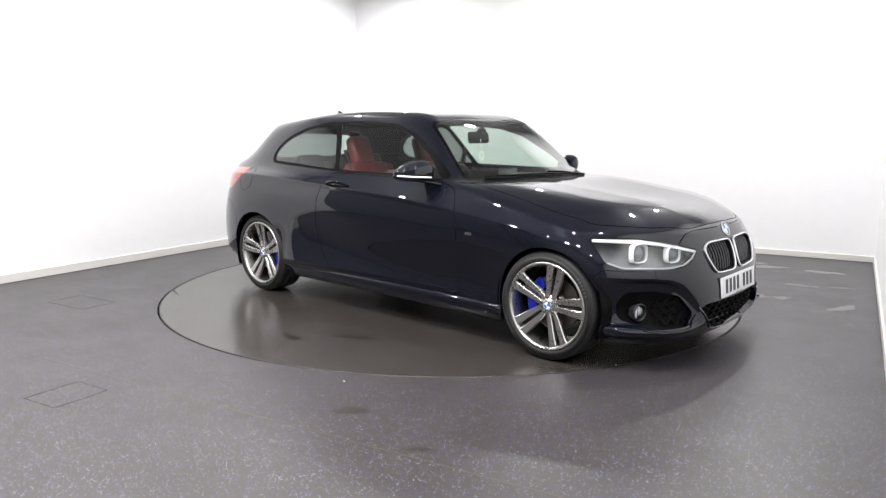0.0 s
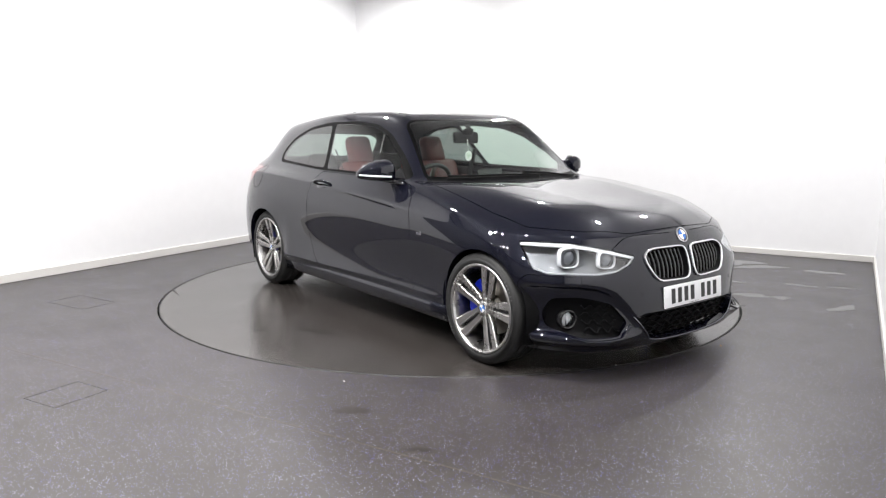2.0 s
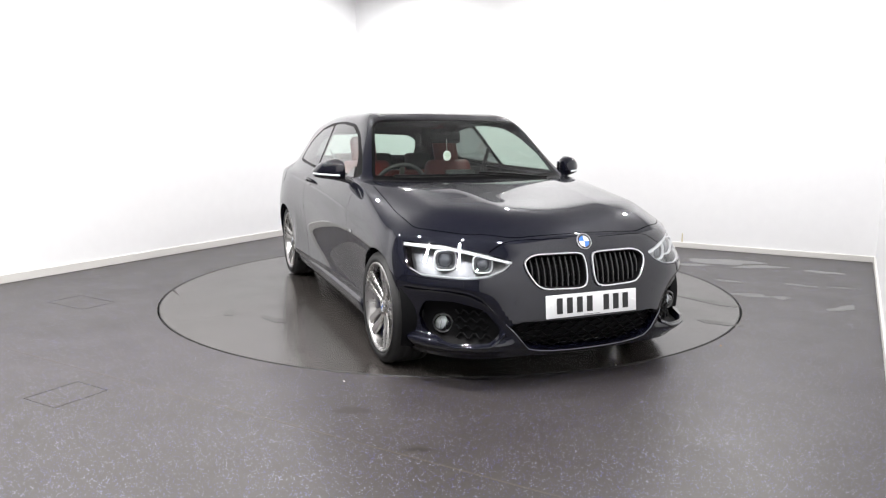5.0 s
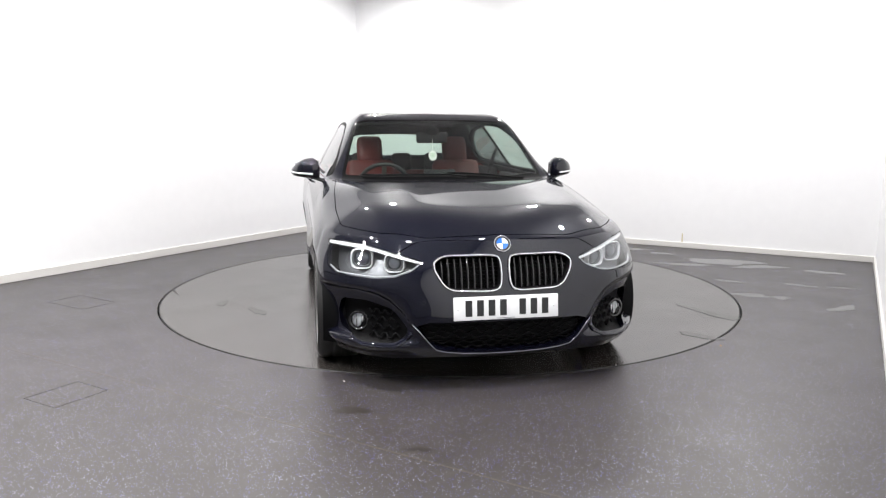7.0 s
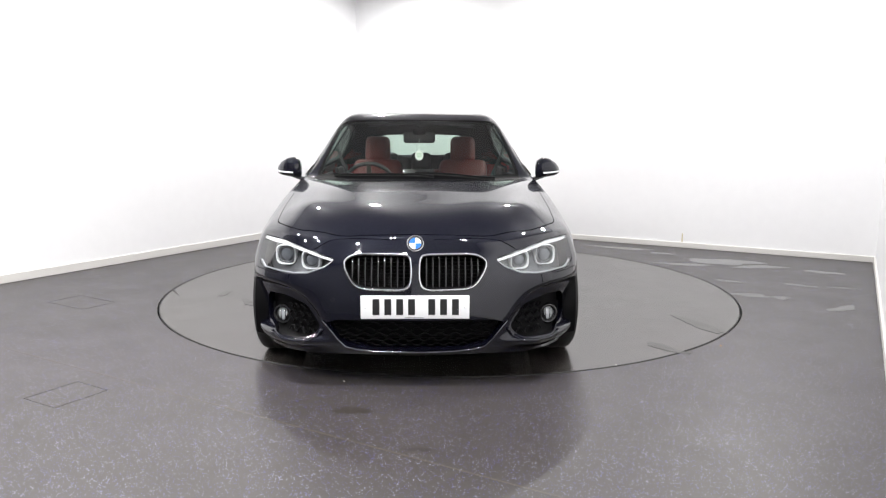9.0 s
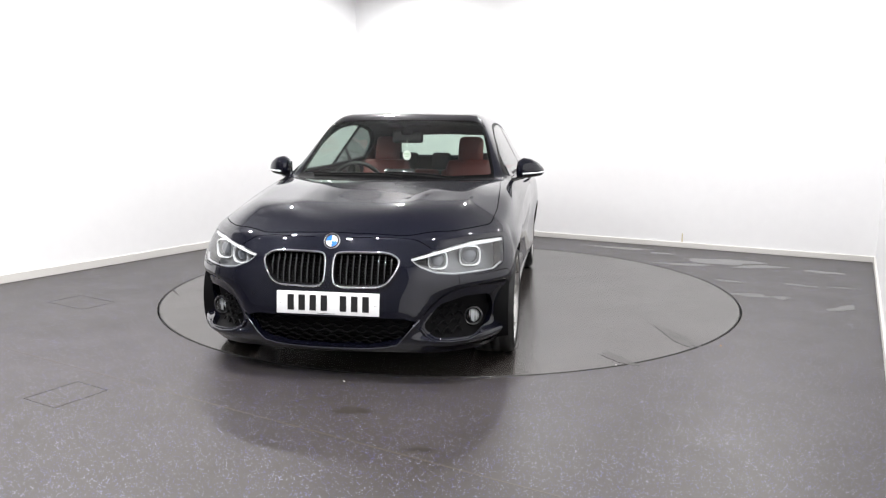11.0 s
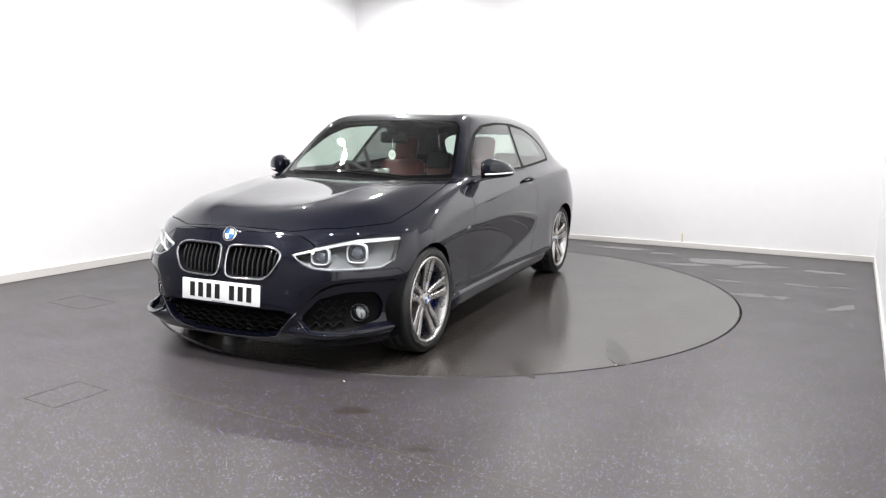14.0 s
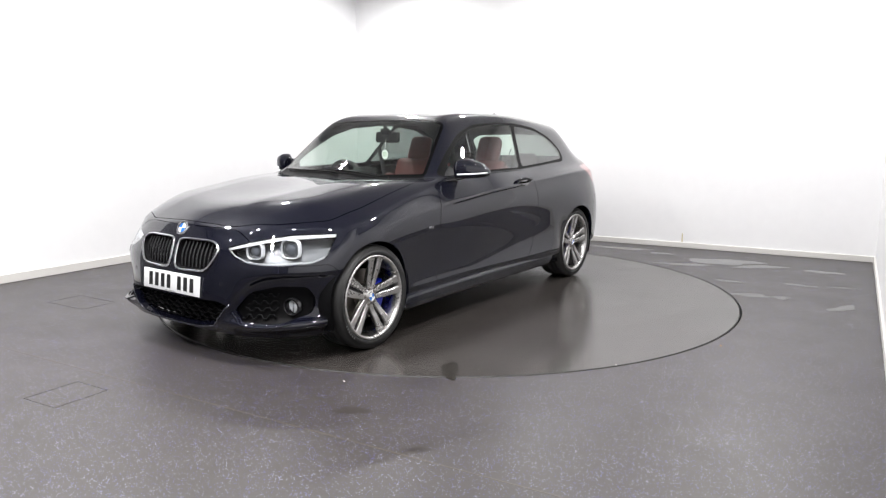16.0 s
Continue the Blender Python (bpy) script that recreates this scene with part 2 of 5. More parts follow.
def build_room():
    x0, x1, y0, y1, h = ROOM
    # floor with a round opening for the turntable
    bm = bmesh.new()
    n = 192
    inner = [bm.verts.new(((TABLE_R + 0.005) * math.cos(2 * math.pi * i / n), (TABLE_R + 0.005) * math.sin(2 * math.pi * i / n), 0)) for i in range(n)]
    outer = []
    for i in range(n):
        c, s = math.cos(2 * math.pi * i / n), math.sin(2 * math.pi * i / n)
        k = min((x1 if c > 0 else x0) / c if abs(c) > 1e-9 else 1e9, (y1 if s > 0 else y0) / s if abs(s) > 1e-9 else 1e9)
        outer.append(bm.verts.new((c * k, s * k, 0)))
    for i in range(n):
        j = (i + 1) % n
        bm.faces.new((inner[i], outer[i], outer[j], inner[j]))
    for cx, cy in ((x0, y0), (x1, y0), (x0, y1), (x1, y1)):
        v = bm.verts.new((cx, cy, 0))
        best = min(range(n), key=lambda i: (outer[i].co.x - cx) ** 2 + (outer[i].co.y - cy) ** 2)
        prev, nxt = outer[best - 1], outer[(best + 1) % n]
        on_x = abs(outer[best].co.x - cx) < 1e-6
        other = nxt if (abs(nxt.co.x - cx) < 1e-6) != on_x else prev
        bm.faces.new((outer[best], v, other))
    bmesh.ops.recalc_face_normals(bm, faces=bm.faces)
    if sum(f.normal.z for f in bm.faces) < 0:
        bmesh.ops.reverse_faces(bm, faces=bm.faces)
    rim = [e for e in bm.edges if all(v in set(inner) for v in e.verts)]
    ext = bmesh.ops.extrude_edge_only(bm, edges=rim)["geom"]
    for v in ext:
        if isinstance(v, bmesh.types.BMVert):
            v.co.z = -0.06
    structure("floor", bm, FLOOR, "dark grey speckled vinyl floor, scuffed and semi-gloss", "floor")
    bm = bmesh.new()
    box(bm, -2.5, 2.5, -2.5, 2.5, -0.12, -0.06)
    structure("turntable_pit", bm, DARK, "dark pit beneath the turntable", "pit")
    t = 0.15
    for name, b in (("wall_left", (x0 - t, x0, -2.65, y1 + t, -0.1, h + t)), ("wall_right", (x1, x1 + t, y0 - t, y1 + t, -0.1, h + t)),
                    ("wall_back", (x0, x1, y1, y1 + t, -0.1, h + t))):
        bm = bmesh.new()
        box(bm, *b)
        structure(name, bm, WALL, "plain white painted studio wall", "wall")
    # unseen front wall and assumed left-hand shuttered vehicle entrance, dark for the car's reflections
    bm = bmesh.new()
    box(bm, x0, x1, y0 - t, y0, -0.1, h + t)
    structure("wall_front", bm, UNSEEN_DARK, "plain unseen wall, dark grey to darken the car's reflections", "wall")
    bm = bmesh.new()
    box(bm, x0 - t, x0, y0 - t, -5.4, -0.1, h + t)
    box(bm, x0 - t, x0, -5.4, -2.65, 2.85, h + t)
    structure("wall_entrance", bm, UNSEEN_DARK, "unseen dark grey wall round the assumed vehicle entrance", "wall")
    bm = bmesh.new()
    for i in range(29):
        box(bm, x0 - 0.10, x0 - 0.06 - 0.008 * (i % 2), -5.39, -2.66, i * 0.1 - 0.05, i * 0.1 + 0.05)
    structure("door_1", bm, UNSEEN_DARK, "closed dark grey slatted roller shutter, assumed and out of view", "shutter")
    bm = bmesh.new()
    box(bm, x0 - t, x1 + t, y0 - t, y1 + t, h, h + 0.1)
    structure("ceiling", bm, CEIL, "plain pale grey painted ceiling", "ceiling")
    for name, b in (("baseboard_left", (x0, x0 + 0.018, -2.65, y1 - 0.018, 0.001, 0.075)), ("baseboard_back", (x0, x1, y1 - 0.018, y1, 0.001, 0.06)),
                    ("baseboard_right", (x1 - 0.018, x1, y0, y1 - 0.018, 0.001, 0.06))):
        bm = bmesh.new()
        box(bm, *b, bevel=0.004)
        structure(name, bm, SKIRT, "white gloss-painted skirting board", "skirting")


def build_turntable():
    bm = bmesh.new()
    n = 192
    r = TABLE_R - 0.005
    lathe(bm, [(r, -0.05), (r, -0.003), (r - 0.003, 0.0), (r * 0.66, 0.0), (r * 0.33, 0.0), (0.002, 0.0)], n, m=Matrix.Rotation(radians(90), 4, "X") @ Matrix.Scale(-1, 4, (0, 1, 0)))
    for v in bm.verts:
        v.co.z = -abs(v.co.z) if abs(v.co.z) > 1e-6 else 0.0
    bmesh.ops.recalc_face_normals(bm, faces=bm.faces)
    top = [f for f in bm.faces if abs(f.normal.z) > 0.9]
    if top and top[0].normal.z < 0:
        bmesh.ops.reverse_faces(bm, faces=bm.faces)
    ob = part("turntable", bm, DISC, smooth=False)
    return tagged(ob, "round dark vinyl turntable disc, flush with floor and water-marked", "turntable")


# Unseen layout, assumed; the last lamp is added to brighten the back wall.
DOWNLIGHTS = [(x, y) for y in (-4.4, -2.2, 0.0, 2.15) for x in (-2.15, 2.05)] + [(x, y) for y in (-4.3, -2.7) for x in (-0.9, 0.8)] + [(-0.1, 2.2)]


def build_downlights():
    h = ROOM[4]
    first = None
    for i, (x, y) in enumerate(DOWNLIGHTS):
        if first is None:
            bm = bmesh.new()
            lathe(bm, [(0.064, 0.0), (0.090, -0.002), (0.092, 0.012), (0.064, 0.016)], 32, closed=True, m=Matrix.Rotation(radians(-90), 4, "X"))
            first = tagged(part("ceiling_downlight", bm, SKIRT), "round recessed white ceiling downlight, lit", "downlight", group="ceiling downlights")
            bm = bmesh.new()
            lathe(bm, [(0.062, -0.004), (0.002, -0.004)], 32, m=Matrix.Rotation(radians(-90), 4, "X"))
            part("diffuser", bm, LED, first, "glowing round diffuser")
            first.matrix_basis = pose(x, y, h)
        else:
            copy_thing(first, pose(x, y, h))
        data = bpy.data.lights.new("downlight_lamp", "AREA")
        data.shape, data.size, data.energy, data.color = "DISK", 0.12, MIDDLE_WATTS if abs(x) < 2 and y < 0 else SIDE_WATTS * ((1.2 if abs(x) > 1 else 1.0) if y > 1.5 else 1.0), (1.0, 0.985, 0.975)
        lamp = new("downlight_lamp", data)
        lamp.matrix_basis = pose(x, y, h - 0.03)


build_room()
turntable = build_turntable()
build_downlights()


def blob(cx, cy, rx, ry, turn, z, seed):
    """A thin flat patch with an uneven outline."""
    rng = random.Random(seed)
    ph = [rng.uniform(0, 6.28) for _ in range(4)]
    bm = bmesh.new()
    vs = []
    for k in range(36):
        a = 2 * math.pi * k / 36
        r = 1 + 0.22 * math.sin(2 * a + ph[0]) + 0.16 * math.sin(3 * a + ph[1]) + 0.10 * math.sin(5 * a + ph[2]) + 0.06 * math.sin(9 * a + ph[3])
        p = Matrix.Rotation(radians(turn), 2) @ Vector((rx * r * math.cos(a), ry * r * math.sin(a)))
        vs.append(bm.verts.new((cx + p.x, cy + p.y, z)))
    bm.faces.new(vs)
    return bm


def build_floor_marks():
    marks = ((0.62, 2.74, 0.42, 0.06, 0), (1.45, 2.05, 0.22, 0.07, 10), (1.75, 2.40, 0.34, 0.16, 5), (2.10, 2.28, 0.20, 0.10, 30), (1.95, 1.42, 0.10, 0.04, 0), (2.18, 0.93, 0.15, 0.06, 20),
             (2.40, 0.95, 0.07, 0.05, 0), (2.64, 2.28, 0.14, 0.07, 5), (2.82, 0.80, 0.12, 0.06, 60), (2.47, 1.54, 0.13, 0.03, 0), (1.1, 2.60, 0.12, 0.05, 20), (2.8, 1.6, 0.10, 0.03, 15))
    for i, (x, y, rx, ry, turn) in enumerate(marks):
        tagged(part("floor_water_mark", blob(x, y, rx, ry, turn, 0.0012, i), DAMP, smooth=False), "thin pale water mark drying on the floor", "water mark", kind="structure")
    for i, (x, y, rx, ry, turn) in enumerate(((0.94, -2.54, 0.09, 0.035, 20), (1.41, -2.73, 0.05, 0.02, 30), (-1.42, -2.45, 0.16, 0.012, -20), (-1.9, -1.2, 0.22, 0.012, -28))):
        tagged(part("floor_smear", blob(x, y, rx, ry, turn, 0.0010, 70 + i), SMEAR, smooth=False), "thin dark smear trodden into the vinyl floor", "floor smear", kind="structure")
    for i, (x, y, r, mat) in enumerate(((0.67, -2.25, 0.005, PAPER), (2.21, -0.63, 0.006, RUST), (1.78, -1.3, 0.004, PAPER))):
        bm = bmesh.new()
        dome(bm, pose(x, y, 0.0005, 0, -90, 20 * i), r, r * 0.6, 7)
        tagged(part("crumb", bm, mat, smooth=False), "tiny crumb of debris lying on the dark floor", "debris")
    bm = bmesh.new()
    box(bm, 1.20, 1.213, ROOM[3] - 0.003, ROOM[3] - 0.0005, 0.062, 0.16, 0.0006)
    tagged(part("wall_stain", bm, STAIN, smooth=False), "small yellow drip stain on the wall above the skirting", "stain", kind="structure")
    # outlines of two small floor hatches and one welded vinyl seam
    for name, label, x0, x1, y0, y1 in (("floor_hatch", "square floor hatch outlined in the vinyl", -2.28, -1.85, -2.0, -1.74), ("floor_hatch", "square floor hatch outlined in the vinyl", -0.48, -0.24, -3.2, -2.93)):
        bm = bmesh.new()
        w = 0.0025
        for b in ((x0, x1, y0, y0 + w), (x0, x1, y1 - w, y1), (x0, x0 + w, y0 + w, y1 - w), (x1 - w, x1, y0 + w, y1 - w)):
            box(bm, *b, -0.004, 0.001)
        tagged(part(name, bm, SEAM_DARK, smooth=False), label, "floor hatch", kind="structure")
    bm = bmesh.new()
    box(bm, ROOM[0] + 0.1, ROOM[1] - 0.1, -2.803, -2.798, -0.004, 0.0008)
    tagged(part("floor_seam", bm, SEAM_PALE, smooth=False), "pale welded seam across the vinyl floor", "floor seam", kind="structure")
    # marks that turn with the disc
    for i, (x, y, rx, ry, turn) in enumerate(((1.22, 1.62, 0.22, 0.06, 25), (1.72, 1.22, 0.12, 0.05, 40), (0.25, -1.76, 0.10, 0.03, 0), (0.54, -1.50, 0.12, 0.04, 20))):
        part("water_mark", blob(x, y, rx, ry, turn, 0.0012, 40 + i), SMUDGE, turntable, "dark damp smudge", smooth=False)
    bm = bmesh.new()
    lathe(bm, [(TABLE_R - 0.013, 0.0008), (TABLE_R - 0.006, 0.0014), (TABLE_R - 0.0052, -0.01)], 192, m=Matrix.Rotation(radians(90), 4, "X"))
    for v in bm.verts:
        v.co.z = abs(v.co.z) if abs(v.co.z) < 0.002 else -abs(v.co.z)
    bmesh.ops.recalc_face_normals(bm, faces=bm.faces)
    part("edge_trim", bm, SEAM_DARK, turntable, "dark rubber edge of the disc")


DAMP = material("dried_water_film", (0.06, 0.06, 0.06), 0.14, grain=0.15, scale=14, rough_var=0.04)
SMUDGE = material("damp_smudge", (0.023, 0.020, 0.017), 0.24, grain=0.2, scale=12, rough_var=0.05)
SMEAR = material("trodden_dirt", (0.031, 0.0265, 0.024), 0.40, grain=0.3, scale=25, rough_var=0.06)
RUST = material("orange_grit", (0.45, 0.22, 0.05), 0.8)
STAIN = material("yellowed_drip", (0.62, 0.56, 0.38), 0.5, grain=0.1)
SEAM_DARK = material("seam_dark", (0.008, 0.008, 0.008), 0.5)
SEAM_PALE = material("seam_pale", (0.10, 0.085, 0.07), 0.4)
build_floor_marks()


# ------------------------------------------------------------ the car
# Car axes: x forwards, y to the car's left, z up; origin on the ground midway between the axles.
PIVOT = Vector((-0.315, 0.234, 0.0))        # where the turntable's axis passes through the car
OFF = Matrix.Translation(-PIVOT)
AXLE, HUB_Z, TYRE_R = 1.34, 0.305, 0.305

car = tagged(new("car"), "blue-black three-door hatchback car parked on the turntable", "car")


def belt(*points):
    return [Vector(p) for p in points]


# Lines round half the car, from the middle of the nose to the middle of the tail, lowest first.
UNDER_EDGE = belt((2.03, 0, 0.165), (2.00, 0.38, 0.16), (1.88, 0.64, 0.15), (1.66, 0.79, 0.15), (1.50, 0.80, 0.16), (1.34, 0.80, 0.17), (0.95, 0.80, 0.17), (0.58, 0.80, 0.17), (0.10, 0.80, 0.17),
         (-0.50, 0.80, 0.17), (-1.0, 0.80, 0.18), (-1.55, 0.80, 0.20), (-1.89, 0.74, 0.22), (-2.06, 0.58, 0.22), (-2.13, 0.33, 0.22), (-2.15, 0, 0.22))
SILL_LINE = belt((2.07, 0, 0.235), (2.04, 0.40, 0.23), (1.93, 0.66, 0.22), (1.69, 0.825, 0.22), (1.51, 0.845, 0.23), (1.34, 0.85, 0.24), (0.95, 0.849, 0.245), (0.58, 0.846, 0.245), (0.10, 0.847, 0.245),
         (-0.50, 0.856, 0.25), (-1.0, 0.878, 0.26), (-1.55, 0.875, 0.28), (-1.91, 0.79, 0.30), (-2.10, 0.61, 0.31), (-2.17, 0.34, 0.31), (-2.19, 0, 0.31))
LOWER_FLANK = belt((2.07, 0, 0.38), (2.045, 0.38, 0.38), (1.895, 0.645, 0.36), (1.665, 0.832, 0.34), (1.51, 0.874, 0.38), (1.34, 0.882, 0.42), (0.95, 0.855, 0.43), (0.58, 0.849, 0.43), (0.10, 0.848, 0.43),
         (-0.50, 0.850, 0.44), (-1.0, 0.882, 0.46), (-1.55, 0.900, 0.46), (-1.92, 0.80, 0.45), (-2.12, 0.62, 0.45), (-2.19, 0.35, 0.45), (-2.21, 0, 0.45))
WIDEST_LINE = belt((2.045, 0, 0.52), (2.02, 0.37, 0.515), (1.915, 0.655, 0.50), (1.675, 0.852, 0.50), (1.50, 0.882, 0.56), (1.34, 0.895, 0.61), (0.95, 0.884, 0.62), (0.58, 0.880, 0.65), (0.10, 0.880, 0.68),
         (-0.50, 0.883, 0.71), (-1.0, 0.894, 0.72), (-1.55, 0.90, 0.70), (-1.90, 0.80, 0.66), (-2.10, 0.61, 0.64), (-2.17, 0.35, 0.63), (-2.19, 0, 0.63))
SHOULDER_LINE = belt((2.01, 0, 0.63), (1.985, 0.37, 0.62), (1.86, 0.64, 0.62), (1.62, 0.835, 0.625), (1.48, 0.863, 0.665), (1.34, 0.875, 0.70), (0.95, 0.874, 0.745), (0.58, 0.874, 0.79), (0.10, 0.875, 0.835),
         (-0.50, 0.873, 0.87), (-1.0, 0.873, 0.90), (-1.55, 0.853, 0.92), (-1.87, 0.755, 0.90), (-2.04, 0.59, 0.87), (-2.11, 0.34, 0.86), (-2.13, 0, 0.86))
WAIST_LINE = belt((1.955, 0, 0.735), (1.93, 0.36, 0.715), (1.81, 0.61, 0.725), (1.57, 0.80, 0.72), (1.44, 0.815, 0.75), (1.28, 0.82, 0.785), (0.95, 0.81, 0.865), (0.58, 0.79, 0.93), (0.10, 0.795, 0.955),
         (-0.50, 0.792, 0.98), (-1.0, 0.778, 0.995), (-1.55, 0.735, 1.005), (-1.90, 0.64, 0.995), (-2.02, 0.48, 0.985), (-2.07, 0.28, 0.98), (-2.085, 0, 0.98))
BELTS = [UNDER_EDGE, SILL_LINE, LOWER_FLANK, WIDEST_LINE, SHOULDER_LINE, WAIST_LINE]
# Lines over the top, from behind the nose edge to the tail edge: roof rail, half-way in, middle.
ROOF_RAIL = belt((1.64, 0.585, 0.825), (1.38, 0.61, 0.876), (0.98, 0.64, 0.93), (0.60, 0.695, 0.955), (0.16, 0.558, 1.320), (-0.50, 0.552, 1.362), (-1.0, 0.555, 1.345), (-1.54, 0.56, 1.262))
HALF_WAY = belt((1.74, 0.31, 0.836), (1.46, 0.335, 0.888), (1.06, 0.37, 0.940), (0.76, 0.37, 0.950), (0.12, 0.29, 1.357), (-0.50, 0.29, 1.399), (-1.02, 0.29, 1.379), (-1.63, 0.28, 1.335))
MIDDLE_LINE = belt((1.77, 0, 0.825), (1.49, 0, 0.874), (1.09, 0, 0.932), (0.82, 0, 0.955), (0.10, 0, 1.363), (-0.50, 0, 1.405), (-1.02, 0, 1.393), (-1.65, 0, 1.35))
CAPS = [ROOF_RAIL, HALF_WAY, MIDDLE_LINE]


def step(a, b, v):
    """A smooth rise from 0 at a to 1 at b."""
    t = min(1.0, max(0.0, (v - a) / (b - a)))
    return t * t * (3 - 2 * t)


def along(points, u):
    """The height at u of a line through (u, height) points in rising order."""
    for (u0, h0), (u1, h1) in zip(points, points[1:]):
        if u <= u1:
            t = max(0.0, (u - u0) / (u1 - u0))
            return h0 + (h1 - h0) * t
    return points[-1][1]


BROW = ((0.40, 0.27), (0.43, 0.315), (0.50, 0.405), (0.56, 0.462), (0.62, 0.492), (0.70, 0.503), (0.90, 0.50))
SHOULDER = ((-1.60, 0.922), (-1.0, 0.90), (-0.50, 0.87), (0.10, 0.835), (0.58, 0.79), (0.95, 0.745), (1.34, 0.70))
HAUNCH = ((-0.95, 0.36), (-0.6, 0.25), (-0.2, 0.13), (0.3, 0.06), (0.9, 0.04))


def sculpt(p):
    """How far the pressed shapes of the panels move a point of the plain skin."""
    x, y, z = p.x, abs(p.y), p.z
    side = 1 if p.y > 0 else -1
    move = Vector()
    # hollow under a brow round each side intake, with a ledge below it
    if x > 1.55 and y > 0.39 and z < 0.52:
        deep = step(0.0, 0.035, along(BROW, y) - z) * step(0.232, 0.262, z) * step(1.60, 1.70, x) * step(0.40, 0.50, y)
        ledge = step(0.262, 0.235, z) * step(0.17, 0.205, z) * step(0.44, 0.56, y) * step(1.60, 1.70, x)
        out = Vector((0.85, 0.5 * side, 0))
        move += out * (0.014 * ledge - 0.024 * deep)
    # flanks: undercut below the shoulder, flare down to the sill crease
    if -1.6 < x < 1.3 and y > 0.7:
        below = along(SHOULDER, x) - z
        if below > 0:
            move.y -= side * 0.007 * step(0.0, 0.018, below) * step(0.15, 0.02, below) * step(-1.6, -1.3, x) * step(0.8, 0.4, x)
        high = along(HAUNCH, x)
        over = z - 0.292
        flare = (1 - over / high) ** 1.5 if 0 < over < high else step(-0.022, 0.0, over) if over <= 0 else 0.0
        move.y += side * 0.022 * flare * step(-1.06, -0.92, x) * (0.25 + 0.75 * step(0.35, -0.55, x)) * step(1.04, 0.92, x)
    return move


def car_skin():
    """The outer skin as a smooth surface that passes through the lines; returns the left half."""
    rows = [[p.copy() for p in b] for b in BELTS]
    n = len(rows[0])
    caps = [[p.copy() for p in c] for c in CAPS]
    targets, faces, crease = [], [], {}
    ids = {}

    def vid(key, p, side):
        if abs(p.y) < 1e-6:
            side = 0
        k = (key, side)
        if k not in ids:
            ids[k] = len(targets)
            targets.append(Vector((p.x, p.y * (side or 1), p.z)))
        return ids[k]

    for side in (1, -1):
        g = [[vid(("b", i, j), rows[i][j], side) for j in range(n)] for i in range(len(rows))]
        top = g[-1]
        c = [[vid(("c", i, j), caps[i][j], side) for j in range(len(caps[0]))] for i in range(3)]
        lines = [[top[3]] + top[4:12] + [top[12]]]
        lines += [[top[2 - i]] + c[i] + [top[13 + i]] for i in range(3)]
        for a, b in list(zip(g, g[1:])) + list(zip(lines, lines[1:])):
            for j in range(len(a) - 1):
                f = (a[j], b[j], b[j + 1], a[j + 1])
                faces.append(f if side > 0 else f[::-1])

        def edge(p, q, w):
            crease[(min(p, q), max(p, q))] = w
        for j in range(n - 1):                       # shoulder and sill lines, bonnet edge
            edge(g[4][j], g[4][j + 1], 0.7 if j > 4 else 0.25)
            edge(g[1][j], g[1][j + 1], 0.5)
            edge(top[j], top[j + 1], 0.55 if j < 3 or j > 11 else 0.35)
        for j in range(1, 9):
            edge(lines[1][j], lines[1][j + 1], 0.35)
        for j in range(0, 4):                        # raised lines along the bonnet
            edge(lines[2][j], lines[2][j + 1], 0.7)
        for i in range(3):                           # foot of the windscreen, roof spoiler lip
            edge(lines[i][4], lines[i + 1][4], 0.8 if i else 0.5)
            edge(lines[i][8], lines[i + 1][8], 0.75 if i else 0.3)
            edge(lines[i][5], lines[i + 1][5], 0.35 if i else 0.0)

    me = bpy.data.meshes.new("skin_cage")
    me.from_pydata([tuple(v) for v in targets], [], faces)
    me.update()
    layer = me.attributes.new("crease_edge", "FLOAT", "EDGE")
    for e in me.edges:
        k = (min(e.vertices), max(e.vertices))
        layer.data[e.index].value = crease.get(k, 0.0)
    ob = new("skin_cage", me)
    mod = ob.modifiers.new("smooth", "SUBSURF")
    mod.levels = 2
    for _ in range(5):                               # settle the cage so that the surface meets the lines
        dg = bpy.context.evaluated_depsgraph_get()
        dg.update()
        got = ob.evaluated_get(dg).data
        for i, t in enumerate(targets):
            me.vertices[i].co += 0.8 * (t - got.vertices[i].co)
        me.update()
    mod.levels = 4
    dg = bpy.context.evaluated_depsgraph_get()
    dg.update()
    fine = bpy.data.meshes.new_from_object(ob.evaluated_get(dg))
    bpy.data.objects.remove(ob)
    bm = bmesh.new()
    bm.from_mesh(fine)
    for v in bm.verts:
        v.co += sculpt(v.co)
    bmesh.ops.recalc_face_normals(bm, faces=bm.faces)
    if max(bm.faces, key=lambda f: f.calc_center_median().z).normal.z < 0:
        bmesh.ops.reverse_faces(bm, faces=bm.faces)
    whole = BVHTree.FromBMesh(bm)
    bm.verts.ensure_lookup_table()
    bm.faces.ensure_lookup_table()
    normals = [v.normal.copy() for v in bm.verts]
    corners = [[v.index for v in f.verts] for f in bm.faces]
    places = [v.co.copy() for v in bm.verts]

    def normal_at(p):
        _, _, idx, _ = whole.find_nearest(p)
        total = Vector()
        for k in corners[idx]:
            total += normals[k] / ((places[k] - p).length + 1e-5)
        return total.normalized()
    bmesh.ops.delete(bm, geom=[f for f in bm.faces if f.calc_center_median().y < 0], context="FACES")
    return bm, whole, normal_at


from mathutils.bvhtree import BVHTree

